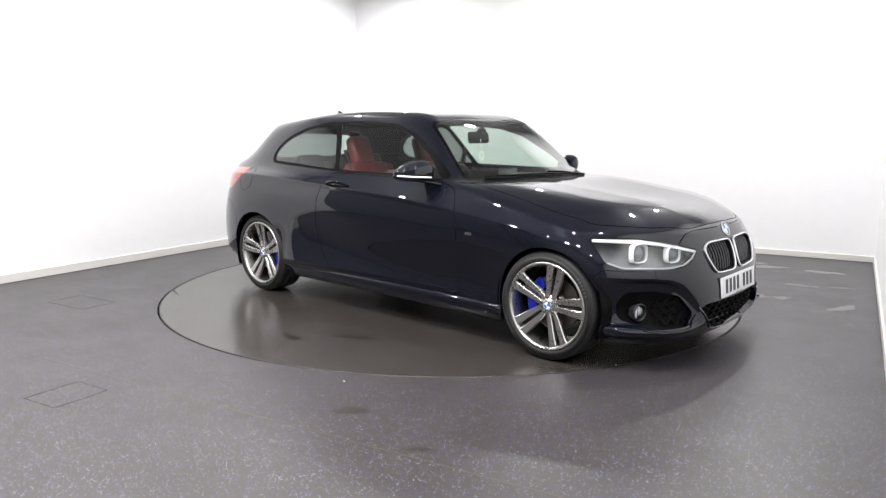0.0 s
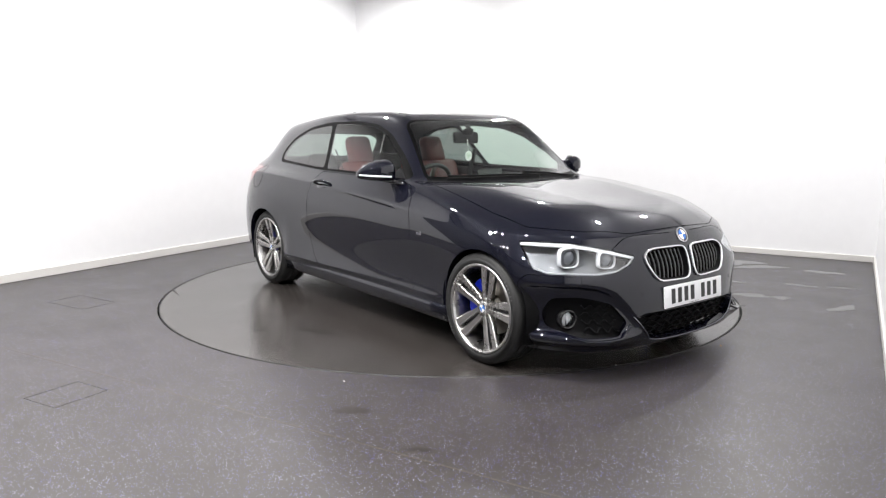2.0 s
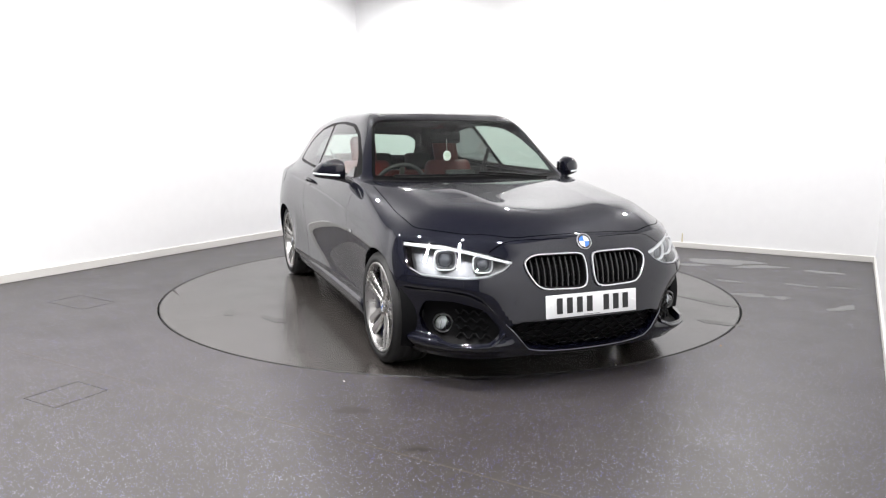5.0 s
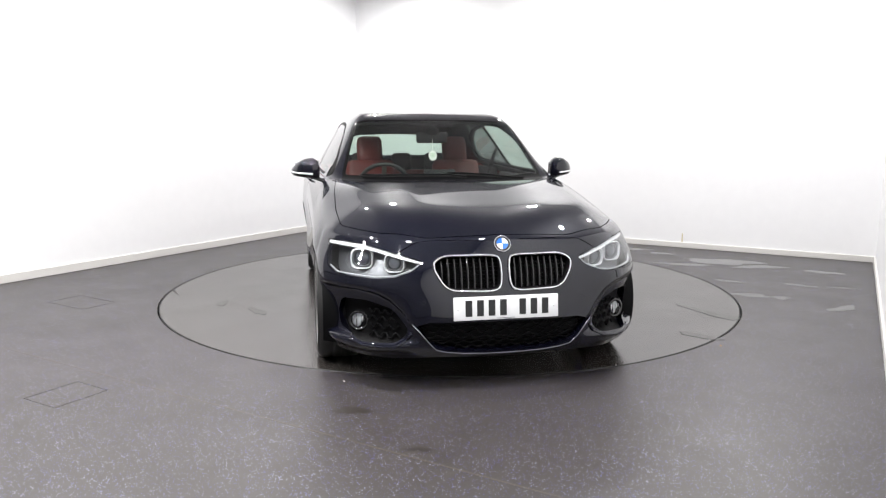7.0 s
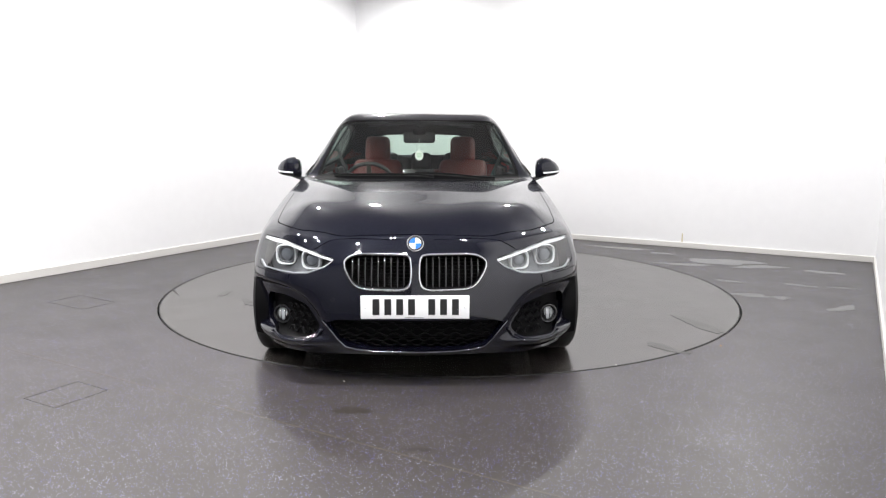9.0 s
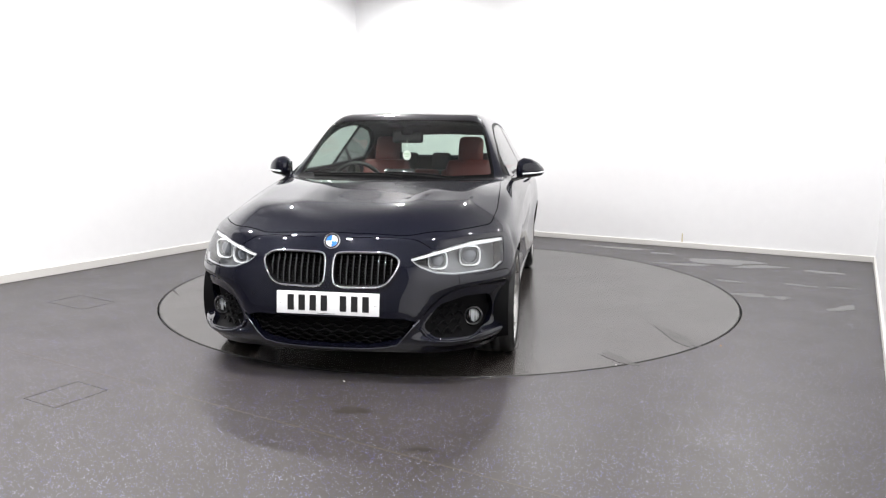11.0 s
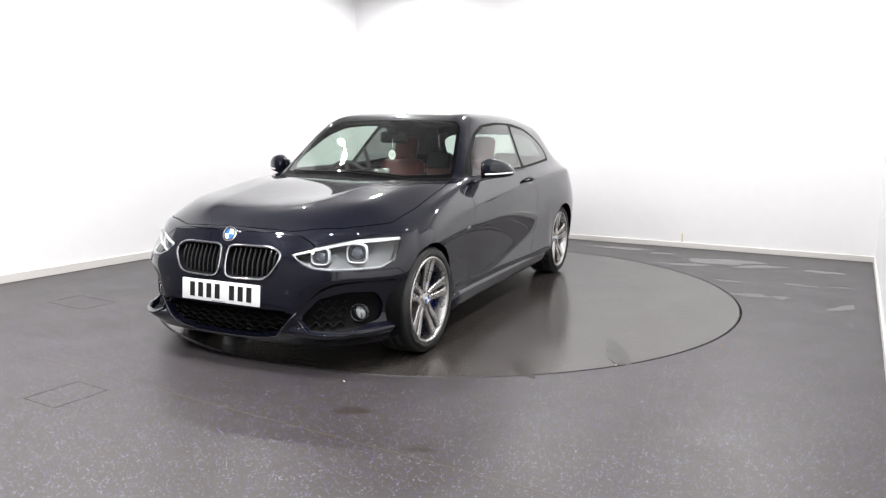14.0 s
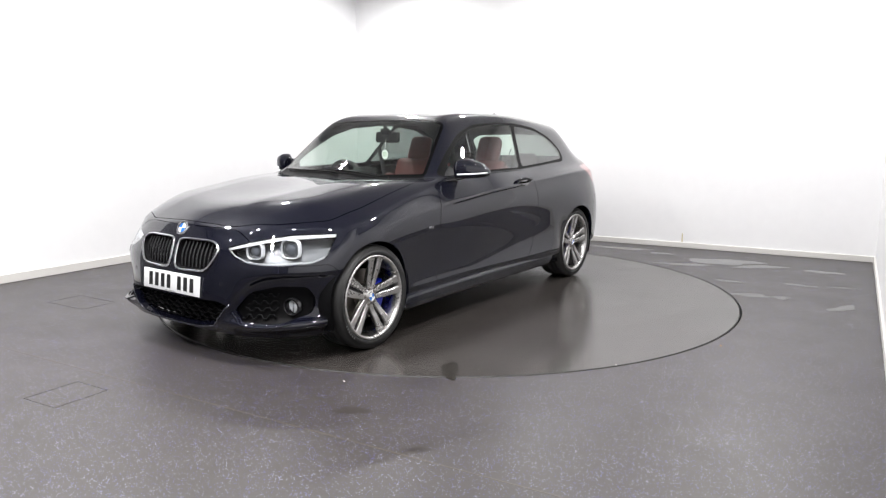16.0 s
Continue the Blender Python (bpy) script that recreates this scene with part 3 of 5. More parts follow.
AXES = {"side": (Vector((0, 1, 0)), Vector((1, 0, 0)), Vector((0, 0, 1))),
        "top": (Vector((0, 0, 1)), Vector((1, 0, 0)), Vector((0, 1, 0))),
        "front": (Vector((1, 0, 0)), Vector((0, 1, 0)), Vector((0, 0, 1))),
        "rear": (Vector((-1, 0, 0)), Vector((0, 1, 0)), Vector((0, 0, 1)))}
for key, deg in (("lamp", 40), ("tail", 125), ("fog", 28)):
    a = radians(deg)
    AXES[key] = (Vector((math.cos(a), math.sin(a), 0)), Vector((-math.sin(a), math.cos(a), 0)), Vector((0, 0, 1)))


def flat(view, p):
    _, e1, e2 = AXES[view]
    p = Vector(p)
    return Vector((p.dot(e1), p.dot(e2)))


def inside(q, loop):
    hit = False
    j = len(loop) - 1
    for i in range(len(loop)):
        a, b = loop[i], loop[j]
        if (a.y > q.y) != (b.y > q.y) and q.x < (b.x - a.x) * (q.y - a.y) / (b.y - a.y) + a.x:
            hit = not hit
        j = i
    return hit


def facing(f, view):
    return f.normal.dot(AXES[view][0]) > 0.08


def score_loop(bm, view, loop):
    """Cuts a loop, drawn in one view, into the skin."""
    d, e1, e2 = AXES[view]
    lo = Vector((min(p.x for p in loop), min(p.y for p in loop))) - Vector((0.03, 0.03))
    hi = Vector((max(p.x for p in loop), max(p.y for p in loop))) + Vector((0.03, 0.03))
    near = []
    for f in bm.faces:
        if f.normal.dot(d) > 0.03:
            q = flat(view, f.calc_center_median())
            if lo.x < q.x < hi.x and lo.y < q.y < hi.y:
                near.append(f)
    near = set(near)
    for i in range(len(loop)):
        a, b = loop[i], loop[(i + 1) % len(loop)]
        along = b - a
        length = along.length
        if length < 1e-6:
            continue
        along = along / length
        perp = Vector((-along.y, along.x))
        hits = []
        for f in near:
            if not f.is_valid:
                continue
            s = [(flat(view, v.co) - a) for v in f.verts]
            t = [q.dot(along) for q in s]
            w = [q.dot(perp) for q in s]
            if max(t) > -1e-4 and min(t) < length + 1e-4 and min(w) < -1e-7 and max(w) > 1e-7:
                hits.append(f)
        if not hits:
            continue
        geom = list({e for f in hits for e in f.edges}) + list({v for f in hits for v in f.verts}) + hits
        co = e1 * a.x + e2 * a.y
        no = e1 * perp.x + e2 * perp.y
        made = bmesh.ops.bisect_plane(bm, geom=geom, dist=1e-6, plane_co=co, plane_no=no)["geom"]
        for g in made:
            if isinstance(g, bmesh.types.BMFace):
                near.add(g)


def take(bm, view, loop, extra=None):
    """The faces of the skin inside a loop drawn in one view."""
    out = []
    for f in bm.faces:
        if f.tag or not facing(f, view):
            continue
        c = f.calc_center_median()
        if inside(flat(view, c), loop) and (extra is None or extra(c)):
            out.append(f)
    for f in out:
        f.tag = True
    return out


def lift(faces, mirror="", flange=0.012, normal_at=None, push=0.0):
    """A mesh from chosen skin faces, with its edge turned inwards. mirror: '' left, 'R' right, 'both' joined."""
    bm = bmesh.new()
    table = {}
    for f in faces:
        vs = []
        for v in f.verts:
            if v not in table:
                table[v] = bm.verts.new(v.co)
            vs.append(table[v])
        try:
            bm.faces.new(vs)
        except ValueError:
            pass
    if mirror == "both":
        twin = {v: (v if abs(v.co.y) < 1e-5 else bm.verts.new((v.co.x, -v.co.y, v.co.z))) for v in list(bm.verts)}
        for f in list(bm.faces):
            try:
                bm.faces.new([twin[v] for v in f.verts][::-1])
            except ValueError:
                pass
    elif mirror == "R":
        for v in bm.verts:
            v.co.y = -v.co.y
        bmesh.ops.reverse_faces(bm, faces=bm.faces)
    bm.normal_update()
    good = {}
    for v in bm.verts:
        good[v] = normal_at(v.co)
        if push:
            v.co += good[v] * push
    if flange:
        rim = [e for e in bm.edges if len(e.link_faces) == 1 and not all(abs(v.co.y) < 1e-5 for v in e.verts)]
        rim_copy = {}
        for e in rim:
            for v in e.verts:
                if v not in rim_copy:
                    a = bm.verts.new(v.co)
                    b = bm.verts.new(v.co - good[v] * flange)
                    rim_copy[v] = (a, b)
        for e in rim:
            loop = e.link_loops[0]
            p, q = loop.vert, loop.link_loop_next.vert
            bm.faces.new((rim_copy[q][0], rim_copy[p][0], rim_copy[p][1], rim_copy[q][1]))
    bm.normal_update()
    bm.verts.index_update()
    vn = [None] * len(bm.verts)
    for i, v in enumerate(bm.verts):
        vn[i] = tuple(good[v]) if v in good else tuple(v.normal if v.normal.length > 0.5 else Vector((0, 0, 1)))
    return bm, vn


def panel(name, faces, mat, mirror="", parent=None, label="", flange=0.012, push=0.0):
    bm, vn = lift(faces, mirror, flange, NORMAL_AT, push)
    ob = part(name, bm, mat, parent or car, label, None if parent else OFF)
    ob.data.normals_split_custom_set_from_vertices(vn)
    return ob


SKIN, WHOLE, NORMAL_AT = car_skin()


def on_skin(view, u, v):
    """The point of the skin that one sees at (u, v) in a view, and its normal."""
    d, e1, e2 = AXES[view]
    hit, normal, _, _ = WHOLE.ray_cast(e1 * u + e2 * v + d * 4.0, -d)
    return hit, NORMAL_AT(hit)


KIDNEY = [(0.014, 0.635), (0.04, 0.662), (0.295, 0.662), (0.354, 0.628), (0.345, 0.575), (0.287, 0.490), (0.05, 0.483), (0.014, 0.515)]
FOG_INTAKE = ((1.985, 0.455, 0.30), (1.95, 0.54, 0.40), (1.87, 0.66, 0.432), (1.77, 0.775, 0.425), (1.74, 0.80, 0.35), (1.76, 0.79, 0.275), (1.86, 0.67, 0.235), (1.97, 0.50, 0.245))


def build_skin():
    bm = SKIN
    loops = {}

    def seam(key, view, loop, gap=0.0):
        loops[key] = (view, loop, offset_loop(loop, gap) if gap else loop)
        score_loop(bm, view, loop)
        if gap:
            score_loop(bm, view, loops[key][2])

    circle = lambda cx, cz, r: [Vector((cx + r * math.cos(2 * math.pi * i / 40), cz + r * math.sin(2 * math.pi * i / 40))) for i in range(40)]
    seam("arch_f", "side", circle(AXLE, HUB_Z, 0.326))
    seam("arch_r", "side", circle(-AXLE, HUB_Z, 0.326))
    dlo = rounded([(0.57, 0.955), (0.38, 1.097), (0.15, 1.235), (-0.07, 1.303), (-0.40, 1.328), (-0.75, 1.322), (-1.02, 1.288), (-1.23, 1.210), (-1.335, 1.105), (-1.305, 1.012), (-0.50, 0.972)], 0.07)
    seam("dlo", "side", dlo)
    seam("door_glass", "side", rounded([(0.465, 0.975), (0.32, 1.10), (0.115, 1.223), (-0.09, 1.284), (-0.40, 1.308), (-0.635, 1.308), (-0.46, 0.986)], 0.025))
    seam("quarter_glass", "side", rounded([(-0.505, 0.988), (-0.68, 1.302), (-0.99, 1.268), (-1.20, 1.192), (-1.295, 1.10), (-1.268, 1.030)], 0.05))
    seam("door", "side", rounded([(0.70, 0.28), (0.70, 0.72), (0.64, 0.905), (0.50, 0.950), (-0.52, 0.968), (-0.60, 0.80), (-0.64, 0.55), (-0.56, 0.36), (-0.47, 0.28)], 0.05), 0.004)
    screen = rounded([(0.80, -0.2), (0.80, 0.1), (0.745, 0.40), (0.60, 0.684), (0.215, 0.566), (0.17, 0.30), (0.16, 0.1), (0.16, -0.2)], 0.04)
    seam("windscreen_clear", "top", offset_loop(screen, 0.022))
    seam("windscreen", "top", rounded([(0.80, -0.2), (0.80, 0.1), (0.745, 0.40), (0.60, 0.684), (0.215, 0.566), (0.17, 0.30), (0.16, 0.1), (0.16, -0.2)], 0.04))
    seam("rear_window", "rear", rounded([(-0.2, 1.265), (0.38, 1.25), (0.47, 1.20), (0.52, 1.03), (-0.2, 1.02)], 0.04))
    seam("bonnet", "top", rounded([(0.855, -0.2), (0.855, 0.1), (0.80, 0.42), (0.70, 0.60), (0.66, 0.725), (0.95, 0.75), (1.30, 0.765), (1.56, 0.755), (1.70, 0.67), (1.80, 0.585), (1.91, 0.37), (1.94, 0.1), (1.94, -0.2)], 0.05), 0.004)
    seam("cowl", "top", [Vector(p) for p in ((0.90, -0.2), (0.90, 0.1), (0.85, 0.42), (0.72, 0.62), (0.63, 0.69), (0.57, 0.66), (0.70, 0.38), (0.75, 0.1), (0.75, -0.2))])
    lamp = [flat("lamp", p) for p in ((1.992, 0.405, 0.632), (1.974, 0.430, 0.588), (1.935, 0.49, 0.556), (1.88, 0.575, 0.546), (1.735, 0.785, 0.548), (1.665, 0.825, 0.575), (1.565, 0.82, 0.70), (1.78, 0.68, 0.70), (1.92, 0.52, 0.665))]
    seam("headlight", "lamp", rounded(lamp, 0.02), 0.003)
    seam("kidney", "front", rounded(KIDNEY, 0.05))
    seam("lower_intake", "front", rounded([(-0.2, 0.345), (0.38, 0.345), (0.44, 0.325), (0.34, 0.21), (0.2, 0.186), (-0.2, 0.18)], 0.02))
    seam("fog_intake", "fog", rounded([flat("fog", p) for p in FOG_INTAKE], 0.03))
    seam("tail_light", "tail", rounded([flat("tail", p) for p in ((-1.53, 0.85, 0.935), (-1.60, 0.84, 0.965), (-1.75, 0.80, 0.968), (-1.95, 0.68, 0.955), (-2.06, 0.45, 0.93), (-2.10, 0.42, 0.78), (-1.95, 0.74, 0.76), (-1.74, 0.85, 0.80))], 0.03))
    seam("roof", "top", rounded([(0.135, -0.2), (0.14, 0.2), (0.18, 0.497), (-0.30, 0.488), (-1.0, 0.491), (-1.49, 0.495), (-1.58, 0.2), (-1.58, -0.2)], 0.03), 0.003)
    seam("front_bumper", "side", rounded([(1.618, 0.03), (1.618, 0.50), (1.665, 0.544), (1.86, 0.54), (1.915, 0.60), (1.915, 0.726), (2.4, 0.726), (2.4, 0.03)], 0.02), 0.003)
    seam("rear_bumper", "side", rounded([(-1.615, 0.03), (-1.615, 0.60), (-1.72, 0.70), (-2.5, 0.72), (-2.5, 0.03)], 0.03), 0.003)
    seam("tailgate", "rear", rounded([(-0.2, 1.30), (0.49, 1.27), (0.60, 1.0), (0.56, 0.74), (-0.2, 0.735)], 0.04), 0.003)
    for f in bm.faces:
        f.tag = False

    def grab_any(key):
        """Like grab, for a panel that wraps round the end of the car."""
        view, outer, inn = loops[key]
        out = []
        for f in bm.faces:
            if not f.tag:
                q = flat(view, f.calc_center_median())
                if inside(q, outer):
                    f.tag = True
                    if inside(q, inn) or f.normal.y < 0.05:
                        out.append(f)
        return out

    def grab(key, inner=True):
        view, outer, inn = loops[key]
        return take(bm, view, inn if inner else outer)

    got = {k: grab(k) for k in ("arch_f", "arch_r", "door_glass", "quarter_glass", "windscreen_clear")}
    got["dlo"] = grab("dlo")
    for k in ("windscreen", "rear_window", "headlight", "kidney", "lower_intake", "fog_intake", "tail_light", "bonnet", "door", "cowl"):
        got[k] = grab(k)
        if loops[k][1] is not loops[k][2]:
            grab(k, False)                            # the gap round the panel stays open
    got["front_bumper"], got["rear_bumper"] = grab_any("front_bumper"), grab_any("rear_bumper")
    for k in ("roof", "tailgate"):
        got[k] = grab(k)
        grab(k, False)
    rest = [f for f in bm.faces if not f.tag]
    panel("front_bumper", got["front_bumper"], PAINT, "both", label="sculpted blue-black front bumper", flange=0.045)
    panel("rear_bumper", got["rear_bumper"], PAINT, "both", flange=0.03)
    panel("roof", got["roof"], PAINT, "both")
    panel("headliner", got["roof"], HEADLINER, "both", label="dark grey fabric roof lining", flange=0, push=-0.028)
    panel("tailgate", got["tailgate"], PAINT, "both", flange=0.03)
    panel("body", rest, PAINT, "both", label="glossy blue-black painted body shell", flange=0.03)
    panel("bonnet", got["bonnet"], PAINT, "both")
    panel("cowl", got["cowl"], PLASTIC, "both", label="black plastic scuttle panel")
    panel("windscreen", got["windscreen_clear"], GLASS, "both", label="clear pale green windscreen", flange=0).visible_shadow = False
    panel("windscreen_border", got["windscreen"], WINDOW_TRIM, "both", label="black printed border of the windscreen", flange=0)
    panel("lower_intake", got["lower_intake"], PLASTIC, "both", label="black lower air intake mesh", flange=0, push=-0.05)
    panel("rear_window", got["rear_window"], GLASS, "both", label="pale green rear window", flange=0).visible_shadow = False
    for side in ("", "R"):
        door = panel("door", got["door"], PAINT, side)
        panel("door_window", got["door_glass"], GLASS, side, label="clear pale green door glass", flange=0).visible_shadow = False
        panel("quarter_window", got["quarter_glass"], TINT, side, label="dark tinted rear side glass", flange=0).visible_shadow = False
        panel("window_trim", got["dlo"], WINDOW_TRIM, side, label="satin black window surround", flange=0.01)
        panel("tail_light", got["tail_light"], RED_LENS, side, label="red tail light")
        panel("lamp_bowl", got["headlight"], LAMP_SHELL, side, label="silver lamp reflector housing", flange=0, push=-0.075)
        panel("fog_intake", got["fog_intake"], PLASTIC, side, label="black honeycomb air intake", flange=0, push=-0.035)
        LIGHTS[side] = panel("headlight", got["headlight"], LENS, side, label="clear-lensed twin headlight", flange=0)
        LIGHTS[side].visible_shadow = False


LIGHTS = {}
build_skin()


def build_underside():
    bm = bmesh.new()
    box(bm, -2.05, 1.9, -0.60, 0.60, 0.17, 0.22, 0.02)
    box(bm, -0.95, 0.95, -0.80, 0.80, 0.175, 0.235, 0.02)
    part("underbody", bm, PLASTIC, car, "black underbody tray", OFF)
    for x in (AXLE, -AXLE):
        for s in (1, -1):
            bm = bmesh.new()
            prof = [(0.34, s * 0.86), (0.36, s * 0.80), (0.36, s * 0.55), (0.002, s * 0.55)]
            lathe(bm, prof, 48, m=Matrix.Translation((x, 0, HUB_Z)))
            bmesh.ops.delete(bm, geom=[v for v in bm.verts if v.co.z < 0.16], context="VERTS")
            part("wheel_arch_liner", bm, PLASTIC, car, "black wheel arch liner", OFF)


def build_wheel():
    """A wheel with paired spokes; its outer face looks along -y."""
    tyre = TYRE_R
    rim = 0.246
    bm = bmesh.new()
    lathe(bm, [(rim, -0.012), (rim - 0.004, -0.02), (rim - 0.014, -0.016), (rim - 0.02, 0.0), (rim - 0.03, 0.05), (rim - 0.034, 0.2), (rim - 0.004, 0.205), (rim, 0.19)], 72)
    bmesh.ops.recalc_face_normals(bm, faces=bm.faces)
    wheel = part("wheel", bm, ALLOY, car, "machined double-spoke alloy wheel")
    bm = bmesh.new()
    r = tyre
    lathe(bm, [(rim - 0.006, -0.006), (rim + 0.006, -0.017), (rim + 0.03, -0.024), (r - 0.03, -0.022), (r - 0.012, -0.012), (r - 0.003, 0.004), (r, 0.03), (r - 0.006, 0.052), (r - 0.006, 0.058), (r, 0.062),
               (r, 0.098), (r - 0.006, 0.102), (r - 0.006, 0.108), (r, 0.112), (r, 0.148), (r - 0.006, 0.152), (r, 0.158), (r - 0.003, 0.19), (r - 0.02, 0.212), (rim + 0.03, 0.215), (rim, 0.19)], 96)
    bmesh.ops.recalc_face_normals(bm, faces=bm.faces)
    part("tyre", bm, RUBBER, wheel, "black low-profile tyre")
    # five pairs of slim bars, each pair parting towards the rim
    for i in range(5):
        bm = bmesh.new()
        turn = Matrix.Rotation(radians(72 * i), 4, "Y")
        for s in (1, -1):
            pts = [(0.042, s * 0.017, 0.016), (0.09, s * 0.0235, 0.015), (0.15, s * 0.0295, 0.004), (0.205, s * 0.034, -0.004), (rim - 0.010, s * 0.037, -0.010)]
            prev = None
            for k, (rad, off, y) in enumerate(pts):
                w = (0.0135, 0.0160, 0.0190, 0.0225, 0.028)[k]
                d = 0.032 - 0.004 * k
                ring = [bm.verts.new(turn @ Vector(c)) for c in ((off - w, y + d, rad), (off - w, y + 0.005, rad), (off - w * 0.72, y, rad), (off + w * 0.72, y, rad), (off + w, y + 0.005, rad), (off + w, y + d, rad))]
                if prev:
                    for a in range(6):
                        bm.faces.new((prev[a], prev[(a + 1) % 6], ring[(a + 1) % 6], ring[a]))
                prev = ring
        bmesh.ops.recalc_face_normals(bm, faces=bm.faces)
        part("spoke", bm, ALLOY, wheel, "pair of machined alloy spokes", smooth=False)
        bm = bmesh.new()
        box(bm, -0.026, 0.026, 0.026, 0.045, 0.05, rim - 0.03, 0.004, turn)
        part("spoke_web", bm, GREY_ALLOY, wheel, "dark grey recess between spokes", smooth=False)
    bm = bmesh.new()
    lathe(bm, [(0.002, 0.010), (0.03, 0.012), (0.034, 0.016), (0.05, 0.02), (0.062, 0.028), (0.064, 0.05), (0.002, 0.05)], 40)
    bmesh.ops.recalc_face_normals(bm, faces=bm.faces)
    part("hub", bm, ALLOY, wheel)
    for name, mat, sel in (("hub_cap", BADGE_BLUE, 0), ("hub_cap", BADGE_WHITE, 1)):
        bm = bmesh.new()
        for q in range(4):
            if q % 2 == sel:
                c = bm.verts.new((0, 0.004, 0))
                arc = [bm.verts.new((0.021 * math.cos(radians(90 * q + 10 * k)), 0.006, 0.021 * math.sin(radians(90 * q + 10 * k)))) for k in range(10)]
                for k in range(9):
                    bm.faces.new((c, arc[k], arc[k + 1]))
        part(name, bm, mat, wheel, "round blue and white hub cap")
    bm = bmesh.new()
    lathe(bm, [(0.021, 0.006), (0.023, 0.003), (0.028, 0.006), (0.028, 0.014)], 32)
    bmesh.ops.recalc_face_normals(bm, faces=bm.faces)
    part("hub_cap_ring", bm, CHROME, wheel)
    for k in range(5):
        bm = bmesh.new()
        a = radians(72 * k + 36)
        lathe(bm, [(0.002, 0.014), (0.009, 0.014), (0.010, 0.018), (0.010, 0.03)], 10, m=Matrix.Translation((0.046 * math.cos(a), 0, 0.046 * math.sin(a))))
        part("wheel_bolt", bm, STEEL, wheel)
    bm = bmesh.new()
    lathe(bm, [(0.155, 0.085), (0.155, 0.105), (0.07, 0.105), (0.065, 0.06), (0.002, 0.06), ], 56)
    lathe(bm, [(0.07, 0.085), (0.155, 0.085)], 56)
    part("brake_disc", bm, STEEL, wheel, "worn steel brake disc")
    bm = bmesh.new()
    for k in range(9):
        a0, a1 = radians(135 + 9 * k), radians(135 + 9 * (k + 1))
        for (ra, rb) in ((0.10, 0.165),):
            vs = [bm.verts.new((r2 * math.cos(a), y, r2 * math.sin(a))) for a in (a0, a1) for r2 in (ra, rb) for y in (0.06, 0.125)]
            for f in ((0, 2, 6, 4), (1, 5, 7, 3), (2, 3, 7, 6), (0, 4, 5, 1)):
                bm.faces.new([vs[q] for q in f])
            if k == 0:
                bm.faces.new([vs[q] for q in (0, 1, 3, 2)])
            if k == 8:
                bm.faces.new([vs[q] for q in (4, 6, 7, 5)])
    bmesh.ops.remove_doubles(bm, verts=bm.verts, dist=1e-5)
    bmesh.ops.recalc_face_normals(bm, faces=bm.faces)
    part("brake_caliper", bm, BLUE, wheel, "blue painted brake caliper", smooth=False)
    bm = bmesh.new()
    lathe(bm, [(0.002, 0.018), (0.005, 0.018), (0.005, 0.05)], 10, m=Matrix.Translation((0.0, 0, -rim + 0.04)))
    part("valve_cap", bm, PLASTIC, wheel)
    return wheel


def place_wheels():
    wheel = build_wheel()
    turned = Matrix.Rotation(radians(180), 4, "Y")
    wheel.matrix_basis = OFF @ pose(AXLE, -0.862, HUB_Z, 0, 14, 0)
    flipped = [copy_thing(wheel, OFF @ pose(-AXLE, -0.852, HUB_Z, 0, -5, 0)),
               copy_thing(wheel, OFF @ pose(AXLE, 0.862, HUB_Z, 0, 0, 180) @ pose(0, 0, 0, 0, 8, 0))]
    for w in flipped:                                 # calipers sit behind the front axle and ahead of the rear one
        for child in w.children:
            if child.name.startswith("brake_caliper"):
                child.matrix_basis = turned
    copy_thing(wheel, OFF @ pose(-AXLE, 0.852, HUB_Z, 0, 0, 180) @ pose(0, 0, 0, 0, 5, 0))


build_underside()
place_wheels()


# ------------------------------------------------------------ fittings of the car
def skin_path(view, pts, out=0.0, side=1):
    """Points of the skin seen at (u, v) in a view, lifted off by out; side -1 mirrors them."""
    res = []
    for u, v in pts:
        p, n = on_skin(view, u, v)
        p = p + n * out
        res.append(Vector((p.x, p.y * side, p.z)))
    return res


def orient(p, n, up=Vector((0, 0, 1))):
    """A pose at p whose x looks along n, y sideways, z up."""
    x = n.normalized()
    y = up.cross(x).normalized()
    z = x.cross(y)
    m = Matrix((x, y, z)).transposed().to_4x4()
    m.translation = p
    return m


def ring(bm, m, r0, r1, depth, n=32, sides=None):
    """A flat-faced ring in the plane x = 0 of the pose m."""
    sides = sides or n
    prof = ((r0, -depth), (r0, 0.0), (r1, 0.0), (r1, -depth))
    loops = [[bm.verts.new(m @ Vector((h, r * math.cos(2 * math.pi * i / sides), r * math.sin(2 * math.pi * i / sides)))) for r, h in prof] for i in range(sides)]
    for i in range(sides):
        a, b = loops[i], loops[(i + 1) % sides]
        for k in range(3):
            bm.faces.new((a[k], a[k + 1], b[k + 1], b[k]))
    bmesh.ops.recalc_face_normals(bm, faces=bm.faces)


